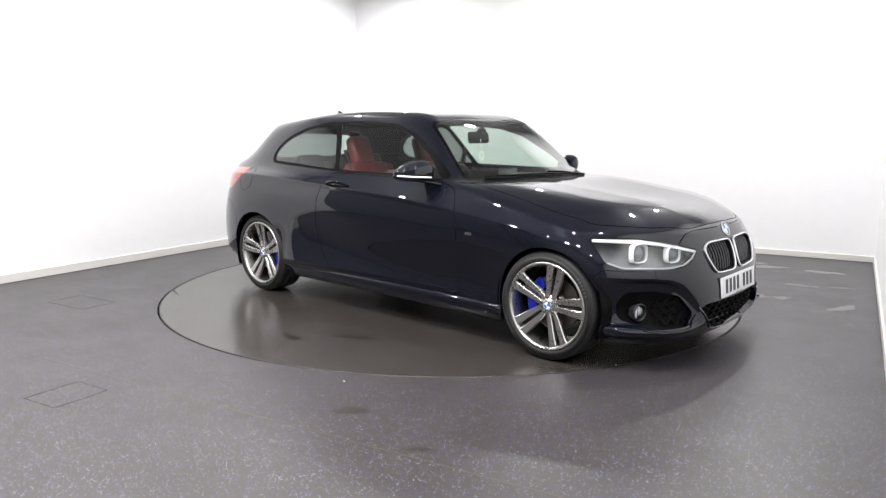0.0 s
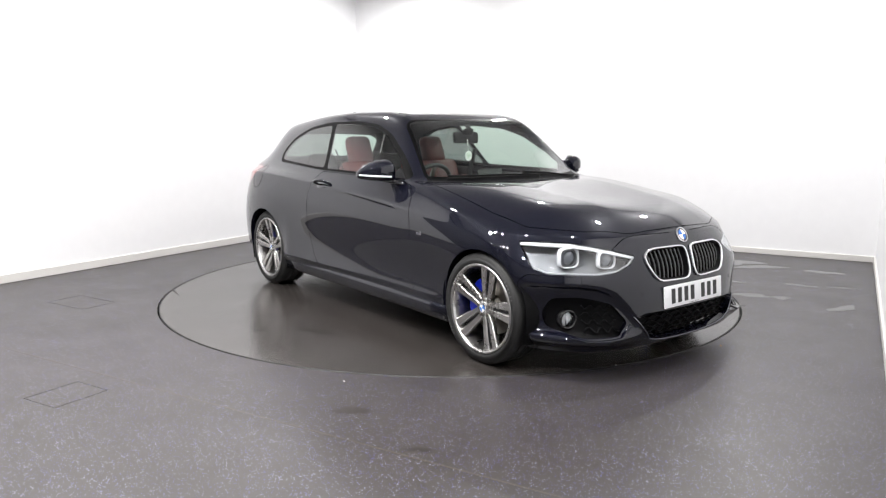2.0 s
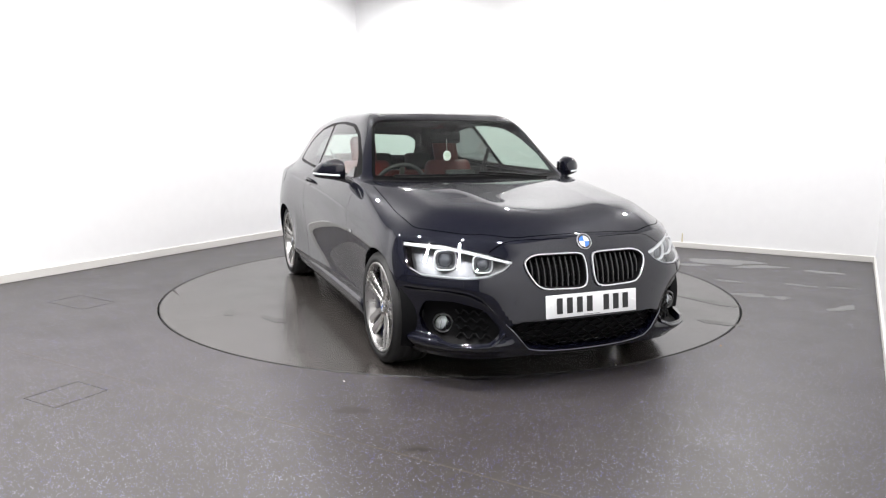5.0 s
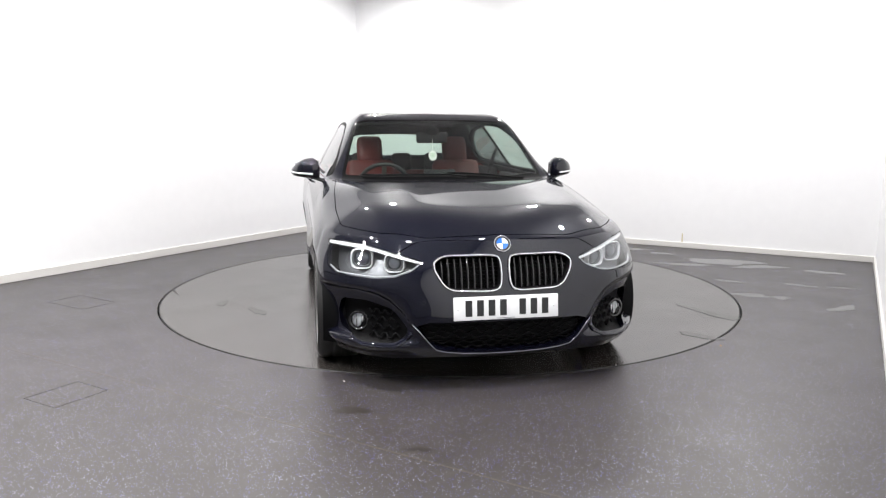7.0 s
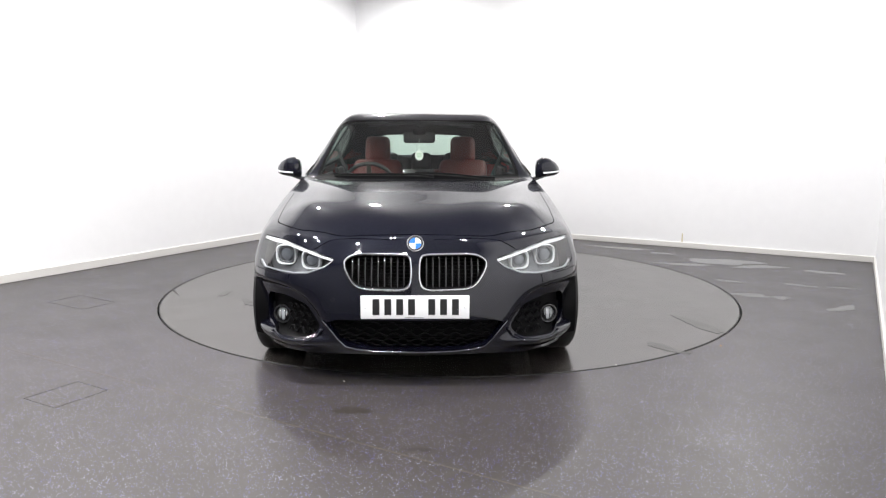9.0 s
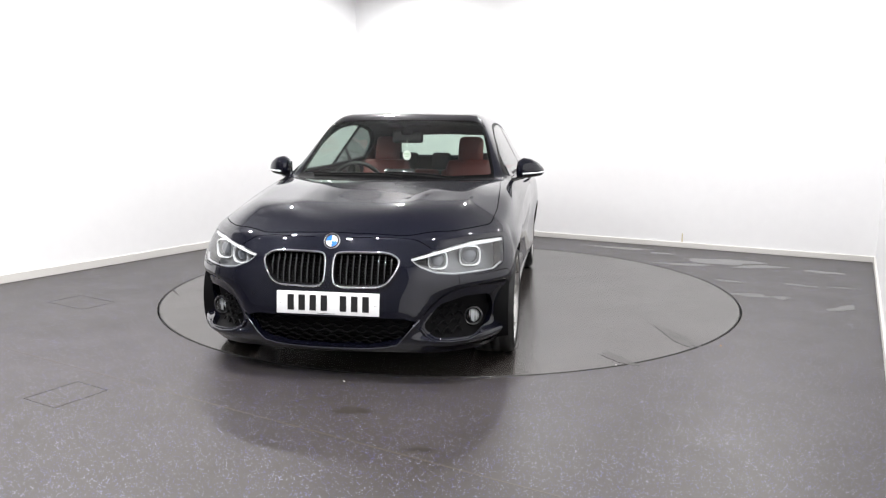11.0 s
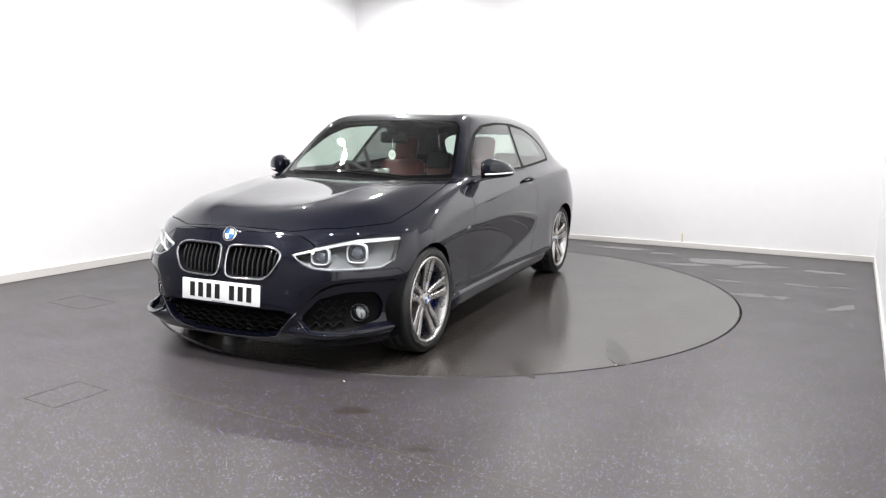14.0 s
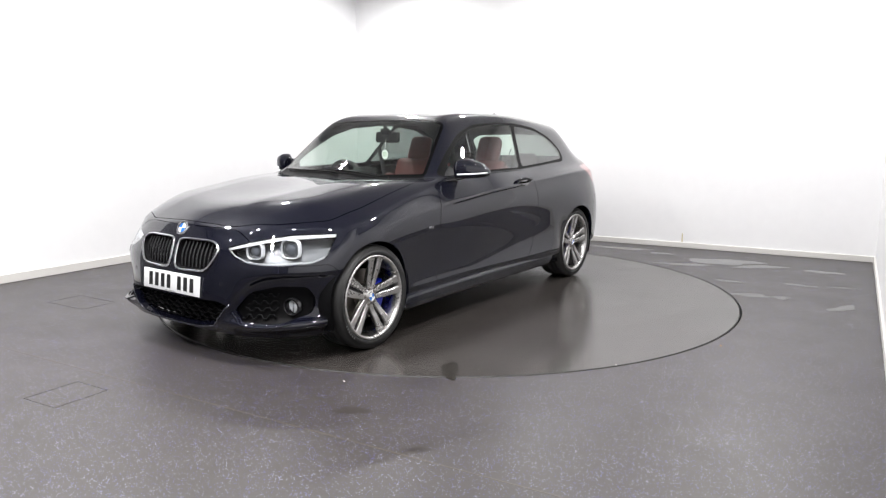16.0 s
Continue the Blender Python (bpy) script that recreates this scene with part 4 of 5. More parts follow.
def build_grilles():
    for s in (1, -1):
        loop = rounded(KIDNEY, 0.055, 6)
        path = skin_path("front", [(p.x, p.y) for p in offset_loop(loop, 0.006)], 0.004, s)
        bm = bmesh.new()
        tube(bm, path, (0.006, 0.010), 10, closed=True, up=Vector((1, 0, 0)))
        grille = part("kidney_grille", bm, CHROME, car, "chrome-framed radiator grille with black slats", OFF)
        # dark back and upright slats
        inner = offset_loop(loop, 0.012)
        bm = bmesh.new()
        back = [on_skin("front", p.x, p.y)[0] for p in inner]
        vs = [bm.verts.new((p.x - 0.05, p.y * s, p.z)) for p in back]
        mid = bm.verts.new((sum(v.co.x for v in vs) / len(vs), s * 0.18, 0.58))
        rim = [bm.verts.new((p.x + 0.002, p.y * s, p.z)) for p in back]
        for i in range(len(vs)):
            j = (i + 1) % len(vs)
            bm.faces.new((mid, vs[i], vs[j]))
            bm.faces.new((vs[i], rim[i], rim[j], vs[j]))
        part("grille_back", bm, PLASTIC, grille, "black mesh behind the slats")
        for k in range(9):
            y = 0.054 + k * 0.0315
            hits = []
            for i in range(len(inner)):
                a, b = inner[i], inner[(i + 1) % len(inner)]
                if (a.x > y) != (b.x > y):
                    hits.append(a.y + (b.y - a.y) * (y - a.x) / (b.x - a.x))
            if len(hits) < 2:
                continue
            lo, hi = min(hits), max(hits)
            bm = bmesh.new()
            prev = None
            for q in range(7):
                z = lo + (hi - lo) * q / 6
                p = on_skin("front", y, z)[0]
                front = p.x - 0.006 - 0.010 * (1 - math.sin(math.pi * q / 6)) + (0.004 if q == 6 else 0)
                cur = [bm.verts.new((front - dx, s * y + dy, z)) for dx, dy in ((0.03, -0.0055), (0.004, -0.0055), (0.0, -0.002), (0.0, 0.002), (0.004, 0.0055), (0.03, 0.0055))]
                if prev:
                    for a in range(5):
                        bm.faces.new((prev[a], prev[a + 1], cur[a + 1], cur[a]))
                prev = cur
            bmesh.ops.recalc_face_normals(bm, faces=bm.faces)
            part("slat", bm, TRIM, grille)
        # fine cross wires
        bm = bmesh.new()
        for k in range(9):
            z = 0.505 + k * 0.018
            ys = [inner[i].x + (inner[(i + 1) % len(inner)].x - inner[i].x) * (z - inner[i].y) / (inner[(i + 1) % len(inner)].y - inner[i].y)
                  for i in range(len(inner)) if (inner[i].y > z) != (inner[(i + 1) % len(inner)].y > z)]
            if len(ys) > 1:
                pts = [on_skin("front", min(ys) + (max(ys) - min(ys)) * q / 4, z)[0] for q in range(5)]
                tube(bm, [(p.x - 0.04, p.y * s, p.z) for p in pts], 0.002, 4)
        part("grille_mesh", bm, PLASTIC, grille)


def build_plate_and_badges():
    p, n = Vector((2.066, 0, 0.41)), Vector((1, 0, 0.09))
    m = orient(p, n)
    bm = bmesh.new()
    box(bm, -0.004, 0.004, -0.262, 0.262, -0.0565, 0.0565, 0.003, m)
    plate = part("number_plate", bm, PLATE_WHITE, car, "white number plate with black bars", OFF)
    bm = bmesh.new()
    box(bm, -0.02, -0.005, -0.24, 0.24, -0.05, 0.05, 0.003, m)
    part("plate_holder", bm, PLASTIC, plate)
    for y in (-0.188, -0.131, -0.074, -0.017, 0.080, 0.137, 0.194):
        bm = bmesh.new()
        box(bm, 0.0045, 0.0055, y - 0.0165, y + 0.0165, -0.037, 0.040, 0.0, m)
        part("bar", bm, INK, plate, smooth=False)
    bm = bmesh.new()
    box(bm, 0.0045, 0.0052, -0.05, 0.04, -0.051, -0.049, 0.0, m)
    part("print_line", bm, INK, plate, smooth=False)
    for y in (-0.24, 0.24):
        bm = bmesh.new()
        dome(bm, m @ Matrix.Translation((0.004, y, 0.0)), 0.006, 0.003, 12)
        part("screw_cap", bm, PLATE_WHITE, plate)
    # round badge on the nose
    p, n = on_skin("front", 0.0, 0.705)
    m = orient(p + n * 0.003, n)
    bm = bmesh.new()
    ring(bm, m @ Matrix.Translation((0.002, 0, 0)), 0.028, 0.038, 0.01, 40)
    badge = part("nose_badge", bm, INK, car, "round blue, white and black badge", OFF)
    bm = bmesh.new()
    ring(bm, m @ Matrix.Translation((0.004, 0, 0)), 0.038, 0.0415, 0.012, 40)
    part("badge_rim", bm, CHROME, badge)
    for sel, mat in ((0, BADGE_WHITE), (1, BADGE_BLUE)):
        for q in range(4):
            if q % 2 == sel:
                bm = bmesh.new()
                c = bm.verts.new(m @ Vector((0.004, 0, 0)))
                arc = [bm.verts.new(m @ Vector((0.002, 0.029 * math.cos(radians(90 * q + 10 * k)), 0.029 * math.sin(radians(90 * q + 10 * k))))) for k in range(10)]
                for k in range(9):
                    bm.faces.new((c, arc[k], arc[k + 1]))
                part("badge_field", bm, mat, badge)
    # small bright emblem on each wing
    for s in (1, -1):
        p, n = on_skin("side", 0.80, 0.655)
        m = orient(Vector((p.x, p.y * s, p.z)), Vector((n.x, n.y * s, n.z)))
        bm = bmesh.new()
        for k in range(4):
            box(bm, 0.0005, 0.003, -0.026 + 0.013 * k, -0.017 + 0.013 * k, -0.008, 0.009, 0.0008, m)
        part("wing_emblem", bm, CHROME, car, "small chrome wing emblem", OFF, smooth=False)


def squared_ring(bm, m, r0, r1, depth, power=3.6, n=40):
    """A flat-faced ring of rounded-square outline in the plane x = 0 of the pose m."""
    loops = []
    for i in range(n):
        c, d = math.cos(2 * math.pi * i / n), math.sin(2 * math.pi * i / n)
        k = (abs(c) ** power + abs(d) ** power) ** (-1 / power)
        loops.append([bm.verts.new(m @ Vector((h, r * k * c, r * k * d * 0.93))) for r, h in ((r0, -depth), (r0, 0.0), ((r0 + r1) / 2, 0.003), (r1, 0.0), (r1, -depth))])
    for i in range(n):
        a, b = loops[i], loops[(i + 1) % n]
        for k in range(4):
            bm.faces.new((a[k], a[k + 1], b[k + 1], b[k]))
    bmesh.ops.recalc_face_normals(bm, faces=bm.faces)


def lamp_blade(bm, upper, lower, flip, back, thick=0.008):
    """A curved strip behind the lamp's lens, between two lines drawn in the lamp's view."""
    rows = []
    for (u0, v0), (u1, v1) in zip(upper, lower):
        row = []
        for k in range(4):
            hit, nrm = on_skin("lamp", u0 + (u1 - u0) * k / 3, v0 + (v1 - v0) * k / 3)
            row.append((flip(hit - nrm * back), flip(hit - nrm * (back + thick))))
        rows.append([bm.verts.new(a) for a, _ in row] + [bm.verts.new(b) for _, b in row[::-1]])
    for a, b in zip(rows, rows[1:]):
        for k in range(8):
            bm.faces.new((a[k], a[(k + 1) % 8], b[(k + 1) % 8], b[k]))
    bm.faces.new(rows[0])
    bm.faces.new(rows[-1][::-1])
    bmesh.ops.recalc_face_normals(bm, faces=bm.faces)


def finer(points, n=4):
    return [Vector(a).lerp(Vector(b), k / n) for a, b in zip(points, points[1:]) for k in range(n)] + [Vector(points[-1])]


def build_headlights():
    top = [flat("lamp", p) for p in ((1.992, 0.405, 0.628), (1.92, 0.52, 0.661), (1.86, 0.60, 0.682), (1.78, 0.68, 0.696), (1.68, 0.75, 0.697), (1.575, 0.815, 0.695))]
    foot = [Vector((q.x, q.y - d)) for q, d in zip(top, (0.010, 0.014, 0.017, 0.018, 0.018, 0.013))]
    rim = [flat("lamp", p) for p in ((1.985, 0.415, 0.618), (1.968, 0.440, 0.590), (1.932, 0.496, 0.562), (1.88, 0.575, 0.552), (1.735, 0.78, 0.554), (1.67, 0.815, 0.579))]
    rim_in = [Vector((q.x, q.y + 0.006)) for q in rim]
    for side, s in (("", 1), ("R", -1)):
        lamp = LIGHTS[side]
        flip = lambda p: Vector((p.x, p.y * s, p.z))
        # two projectors in bright rounded-square rings
        for (y, z, r) in ((0.532, 0.612, 0.047), (0.678, 0.620, 0.053)):
            p = on_skin("front", y, z)[0] - Vector((0.034 + 0.06 * (y - 0.532), 0.010, 0))
            m = orient(flip(p), flip(Vector((1, 0.30, 0.02))))
            bm = bmesh.new()
            squared_ring(bm, m, r * 0.93, r * 1.05, 0.03)
            part("lamp_ring", bm, LAMP_WHITE, lamp, "white rounded light-guide ring")
            bm = bmesh.new()
            squared_ring(bm, m @ Matrix.Translation((-0.008, 0, 0)), r * 0.70, r * 0.89, 0.03, 2.6)
            part("lamp_collar", bm, LAMP_SHELL, lamp)
            bm = bmesh.new()
            dome(bm, m @ Matrix.Translation((-0.022, 0, 0)), r * 0.70, 0.022)
            part("projector_lens", bm, LENS_BALL, lamp, "round projector lens")
        bm = bmesh.new()
        lamp_blade(bm, finer(top), finer(foot), flip, 0.008)
        part("light_guide", bm, LAMP_WHITE, lamp, "white light-guide blade along the brow")
        bm = bmesh.new()
        lamp_blade(bm, finer(rim_in), finer(rim), flip, 0.008)
        part("lamp_rim", bm, LAMP_RIM, lamp, "bright lower rim of the lamp")


def build_bumper_details():
    # bright lip round the lower intake
    pts = [(0.45, 0.335), (0.415, 0.295), (0.375, 0.245), (0.34, 0.208), (0.28, 0.193), (0.2, 0.184), (0.1, 0.180), (0.0, 0.179)]
    left = skin_path("front", pts, 0.004)
    whole = left + [Vector((p.x, -p.y, p.z)) for p in left[-2::-1]]
    bm = bmesh.new()
    tube(bm, whole, (0.0045, 0.0045), 8)
    part("intake_lip", bm, DARK_CHROME, car, "dark chrome lip round the lower intake", OFF)
    # honeycomb-like bars across the lower intake
    for k in range(5):
        z = 0.212 + 0.026 * k
        half = 0.33 + 0.022 * k
        bm = bmesh.new()
        pts = []
        for q in range(41):
            y = -half + 2 * half * q / 40
            p, n = on_skin("front", abs(y), z + 0.006 * (1 if (q // 2 + k) % 2 else -1))
            pts.append((p.x - 0.04, y, p.z))
        tube(bm, pts, (0.010, 0.003), 6)
        part("intake_bar", bm, PLASTIC, car, "black wavy intake bar", OFF)
    for s in (1, -1):
        flip = lambda p: Vector((p.x, p.y * s, p.z))
        # fog lamp with collar
        v = flat("fog", (1.853, 0.718, 0.313))
        p, n = on_skin("fog", v.x, v.y)
        m = orient(flip(p - n * 0.012), flip(Vector((0.93, 0.30, 0.0))))
        bm = bmesh.new()
        ring(bm, m, 0.039, 0.052, 0.04, 32)
        fog = part("fog_lamp", bm, TRIM, car, "round clear fog lamp in black collar", OFF)
        bm = bmesh.new()
        dome(bm, m @ Matrix.Translation((-0.012, 0, 0)), 0.040, 0.022)
        part("fog_lens", bm, LENS, fog, "clear domed lens")
        bm = bmesh.new()
        dome(bm, m @ Matrix.Translation((-0.03, 0, 0)), 0.040, 0.014)
        part("fog_reflector", bm, LAMP_WHITE, fog, "bright reflector")
        bm = bmesh.new()
        for a in (-0.012, 0.012):
            box(bm, -0.012, -0.004, a - 0.002, a + 0.002, -0.028, 0.028, 0.0, m)
        part("fog_rib", bm, CHROME, fog)
        # wavy bars in the side intake
        for k in range(4):
            z = 0.272 + 0.034 * k
            bm = bmesh.new()
            pts = []
            y0, y1 = 0.50 + 0.012 * k, 0.655
            for q in range(13):
                y = y0 + (y1 - y0) * q / 12
                p, n = on_skin("front", y, z + 0.008 * (1 if (q // 2 + k) % 2 else -1))
                pts.append(flip(p - n * 0.022))
            tube(bm, pts, (0.008, 0.004), 6)
            part("intake_bar", bm, PLASTIC, car, "black wavy intake bar", OFF)
        # painted winglet under the side intake
        pts = [(0.455, 0.290), (0.48, 0.258), (0.53, 0.234), (0.60, 0.222), (0.68, 0.222), (0.735, 0.240)]
        bm = bmesh.new()
        path = []
        for y, z in pts:
            p, n = on_skin("front", y, z)
            path.append(flip(p - n * 0.006))
        fine = [path[i].lerp(path[i + 1], k / 4) for i in range(len(path) - 1) for k in range(4)] + [path[-1]]
        tube(bm, fine, (0.016, 0.009), 12)
        part("bumper_winglet", bm, PAINT, car, "painted bumper winglet", OFF)
        # sill skirt
        bm = bmesh.new()
        prof = [(0.80, 0.155), (0.832, 0.160), (0.842, 0.178), (0.850, 0.200), (0.857, 0.235), (0.850, 0.256), (0.80, 0.26)]
        prev = None
        for q in range(15):
            x = 1.02 - 2.04 * q / 14
            flare = 0.012 * (2 * q / 14 - 1) ** 2
            cur = [bm.verts.new((x, s * (y + (flare if y > 0.81 else 0)), z + 0.012 * q / 14)) for y, z in prof]
            if prev:
                for a in range(len(prof) - 1):
                    bm.faces.new((prev[a], prev[a + 1], cur[a + 1], cur[a]))
            else:
                bm.faces.new(cur)
            prev = cur
        bm.faces.new(prev)
        bmesh.ops.recalc_face_normals(bm, faces=bm.faces)
        part("side_skirt", bm, PAINT, car, "sculpted blue-black side skirt", OFF)
    # front splitter edge
    pts = [(1.60, 0.77), (1.72, 0.73), (1.83, 0.63), (1.92, 0.47), (1.97, 0.25), (1.99, 0.0)]
    path = [Vector((x, y, 0.16)) for x, y in pts]
    path = [path[i].lerp(path[i + 1], k / 5) for i in range(len(path) - 1) for k in range(5)] + [path[-1]]
    path = path + [Vector((p.x, -p.y, p.z)) for p in path[-2::-1]]
    bm = bmesh.new()
    tube(bm, path, (0.03, 0.012), 8)
    part("front_splitter", bm, PLASTIC, car, "black lower bumper edge", OFF)


def build_mirrors_and_handles():
    for s in (1, -1):
        bm = bmesh.new()
        rows = []
        # sections outwards from the door: y, x centre, x half, z low, z high
        for y, xc, xh, z0, z1 in ((0.815, 0.415, 0.035, 0.955, 1.020), (0.825, 0.412, 0.062, 0.945, 1.056), (0.86, 0.405, 0.078, 0.936, 1.078), (0.91, 0.385, 0.080, 0.943, 1.070),
                                  (0.955, 0.355, 0.070, 0.948, 1.046), (0.985, 0.325, 0.050, 0.956, 1.016), (1.0, 0.305, 0.022, 0.968, 0.995)):
            cz, hz = (z0 + z1) / 2, (z1 - z0) / 2
            sec = []
            for k in range(20):
                a = 2 * math.pi * k / 20
                c, d = math.cos(a), math.sin(a)
                ex = abs(c) ** 0.7 * (1 if c > 0 else -1) * xh
                ez = abs(d) ** 0.7 * (1 if d > 0 else -1) * hz
                if ex < -0.5 * xh:
                    ex = -0.5 * xh
                sec.append(bm.verts.new((xc + ex, s * y, cz + ez)))
            rows.append(sec)
        for a, b in zip(rows, rows[1:]):
            for k in range(20):
                bm.faces.new((a[k], a[(k + 1) % 20], b[(k + 1) % 20], b[k]))
        bm.faces.new(rows[0])
        bm.faces.new(rows[-1])
        bmesh.ops.recalc_face_normals(bm, faces=bm.faces)
        mirror = part("door_mirror", bm, PAINT, car, "glossy blue-black door mirror", OFF)
        bm = bmesh.new()
        tube(bm, [(0.50, s * 0.77, 0.925), (0.47, s * 0.80, 0.932), (0.435, s * 0.845, 0.945), (0.41, s * 0.88, 0.952)], (0.035, 0.013), 10)
        part("mirror_arm", bm, TRIM, mirror, "black mirror arm")
        bm = bmesh.new()
        tube(bm, [(0.489, s * 0.862, 0.972), (0.468, s * 0.905, 0.974), (0.428, s * 0.95, 0.976), (0.378, s * 0.983, 0.979), (0.33, s * 0.999, 0.981)], (0.004, 0.0055), 8)
        part("indicator_strip", bm, LAMP_WHITE, mirror, "clear indicator strip")
        bm = bmesh.new()
        m = orient(Vector((0.335, s * 0.90, 0.997)), Vector((-1, s * -0.12, 0)))
        box(bm, -0.006, 0.003, -0.075, 0.075, -0.042, 0.042, 0.0025, m)
        part("mirror_glass", bm, CHROME, mirror, "silver mirror glass")
        # sail panel
        bm = bmesh.new()
        pts = skin_path("side", [(0.50, 0.955), (0.40, 1.02), (0.345, 0.957)], 0.006, s)
        lo = [bm.verts.new(p) for p in pts]
        hi = [bm.verts.new(p - Vector((0, s * 0.02, 0))) for p in pts]
        bm.faces.new(lo)
        bm.faces.new(hi[::-1])
        for i in range(3):
            bm.faces.new((lo[i], hi[i], hi[(i + 1) % 3], lo[(i + 1) % 3]))
        bmesh.ops.recalc_face_normals(bm, faces=bm.faces)
        part("sail_panel", bm, TRIM, mirror, "gloss black mirror mount", smooth=False)
        # door handle over a scooped cup
        p, n = on_skin("side", -0.40, 0.882)
        n = Vector((n.x, n.y * s, n.z))
        m = orient(Vector((p.x, p.y * s, p.z)), n)
        bm = bmesh.new()
        pts = [m @ Vector((o, 0.108 - 0.216 * k / 10, 0.004 * math.sin(math.pi * k / 10))) for k, o in enumerate((0.002, 0.014, 0.024, 0.03, 0.033, 0.034, 0.033, 0.03, 0.026, 0.018, 0.004))]
        tube(bm, pts, (0.009, 0.0145), 10, up=n)
        handle = part("door_handle", bm, PAINT, car, "blue-black pull handle", OFF)
        bm = bmesh.new()
        dome(bm, m @ Matrix.Translation((-0.0035, 0, -0.004)) @ Matrix.Diagonal((1, 1.7, 0.85, 1)), 0.042, 0.006, 28)
        part("handle_cup", bm, TRIM, handle, "dark handle recess")
    # fuel flap seam on the right rear wing
    bm = bmesh.new()
    path = skin_path("side", [(-1.50 + 0.088 * math.cos(2 * math.pi * k / 40), 0.885 + 0.088 * math.sin(2 * math.pi * k / 40)) for k in range(40)], 0.0, -1)
    tube(bm, path, 0.0016, 6, closed=True, up=Vector((0, -1, 0)))
    part("fuel_flap_seam", bm, DARK, car, "round fuel flap outline", OFF)


def build_small_trim():
    # washer covers under the headlights and sensor buttons in the bumper
    for s in (1, -1):
        p, n = on_skin("front", 0.66, 0.525)
        m = orient(Vector((p.x, p.y * s, p.z)), Vector((n.x, n.y * s, n.z)))
        bm = bmesh.new()
        box(bm, -0.002, 0.0015, -0.034, 0.034, -0.020, 0.020, 0.001, m)
        part("washer_cover", bm, PAINT, car, "small painted headlight washer cover", OFF)
        for y, z in ((0.40, 0.44), (0.72, 0.46)):
            p, n = on_skin("front", y, z)
            m = orient(Vector((p.x, p.y * s, p.z)), Vector((n.x, n.y * s, n.z)))
            bm = bmesh.new()
            ring(bm, m @ Matrix.Translation((0.0008, 0, 0)), 0.009, 0.011, 0.003, 24)
            part("parking_sensor", bm, TRIM, car, "round parking sensor rim", OFF)
    # pale print marks round the tyre walls, too small to read
    for wheel in [o for o in car.children if o.name.startswith("wheel") and "liner" not in o.name]:
        for a in (35, 215):
            bm = bmesh.new()
            for k in range(6):
                box(bm, -0.0035, 0.0035, -0.0252, -0.0235, 0.266, 0.278, 0.0, Matrix.Rotation(radians(a + 4.2 * k), 4, "Y"))
            part("tyre_print", bm, TYRE_PRINT, wheel, "pale unreadable print on the tyre wall", smooth=False)


def build_roof_fittings():
    bm = bmesh.new()
    prev = None
    z0 = on_skin("top", -1.32, 0)[0].z - 0.006
    for x, h, w in ((-1.22, 0.004, 0.012), (-1.26, 0.016, 0.022), (-1.31, 0.036, 0.024), (-1.36, 0.056, 0.018), (-1.385, 0.058, 0.010), (-1.39, 0.004, 0.010)):
        cur = [bm.verts.new((x, y, z0 + z)) for y, z in ((-w, 0), (-w * 0.5, h * 0.7), (0, h + 0.004), (w * 0.5, h * 0.7), (w, 0))]
        if prev:
            for a in range(4):
                bm.faces.new((prev[a], prev[a + 1], cur[a + 1], cur[a]))
        prev = cur
    bmesh.ops.recalc_face_normals(bm, faces=bm.faces)
    part("roof_aerial", bm, PAINT, car, "shark-fin roof aerial", OFF)
    # wipers lying along the foot of the windscreen
    for pts in (((0.81, 0.10), (0.795, 0.0), (0.775, -0.18), (0.72, -0.40), (0.65, -0.55)), ((0.755, 0.50), (0.755, 0.40), (0.765, 0.25), (0.775, 0.08), (0.775, -0.02))):
        path = skin_path("top", [(x, abs(y)) for x, y in pts], 0.012)
        path = [Vector((p.x, abs(p.y) * (1 if q[1] >= 0 else -1), p.z)) for p, q in zip(path, pts)]
        bm = bmesh.new()
        tube(bm, path, (0.008, 0.006), 8)
        wiper = part("wiper", bm, PLASTIC, car, "black windscreen wiper", OFF)
        bm = bmesh.new()
        tube(bm, [p - Vector((0, 0, 0.008)) for p in path], (0.004, 0.009), 6)
        part("wiper_blade", bm, RUBBER, wiper)
    # dark rubber strips along the roof sides
    for s in (1, -1):
        path = skin_path("top", [(0.12, 0.494), (-0.2, 0.4885), (-0.6, 0.4885), (-1.0, 0.4895), (-1.4, 0.4935)], -0.002, s)
        bm = bmesh.new()
        tube(bm, path, (0.005, 0.002), 6)
        part("roof_strip", bm, TRIM, car, "black roof gutter strip", OFF)


def pad(bm, x0, x1, y0, y1, z0, z1, r, m=None):
    box(bm, x0, x1, y0, y1, z0, z1, r, m)


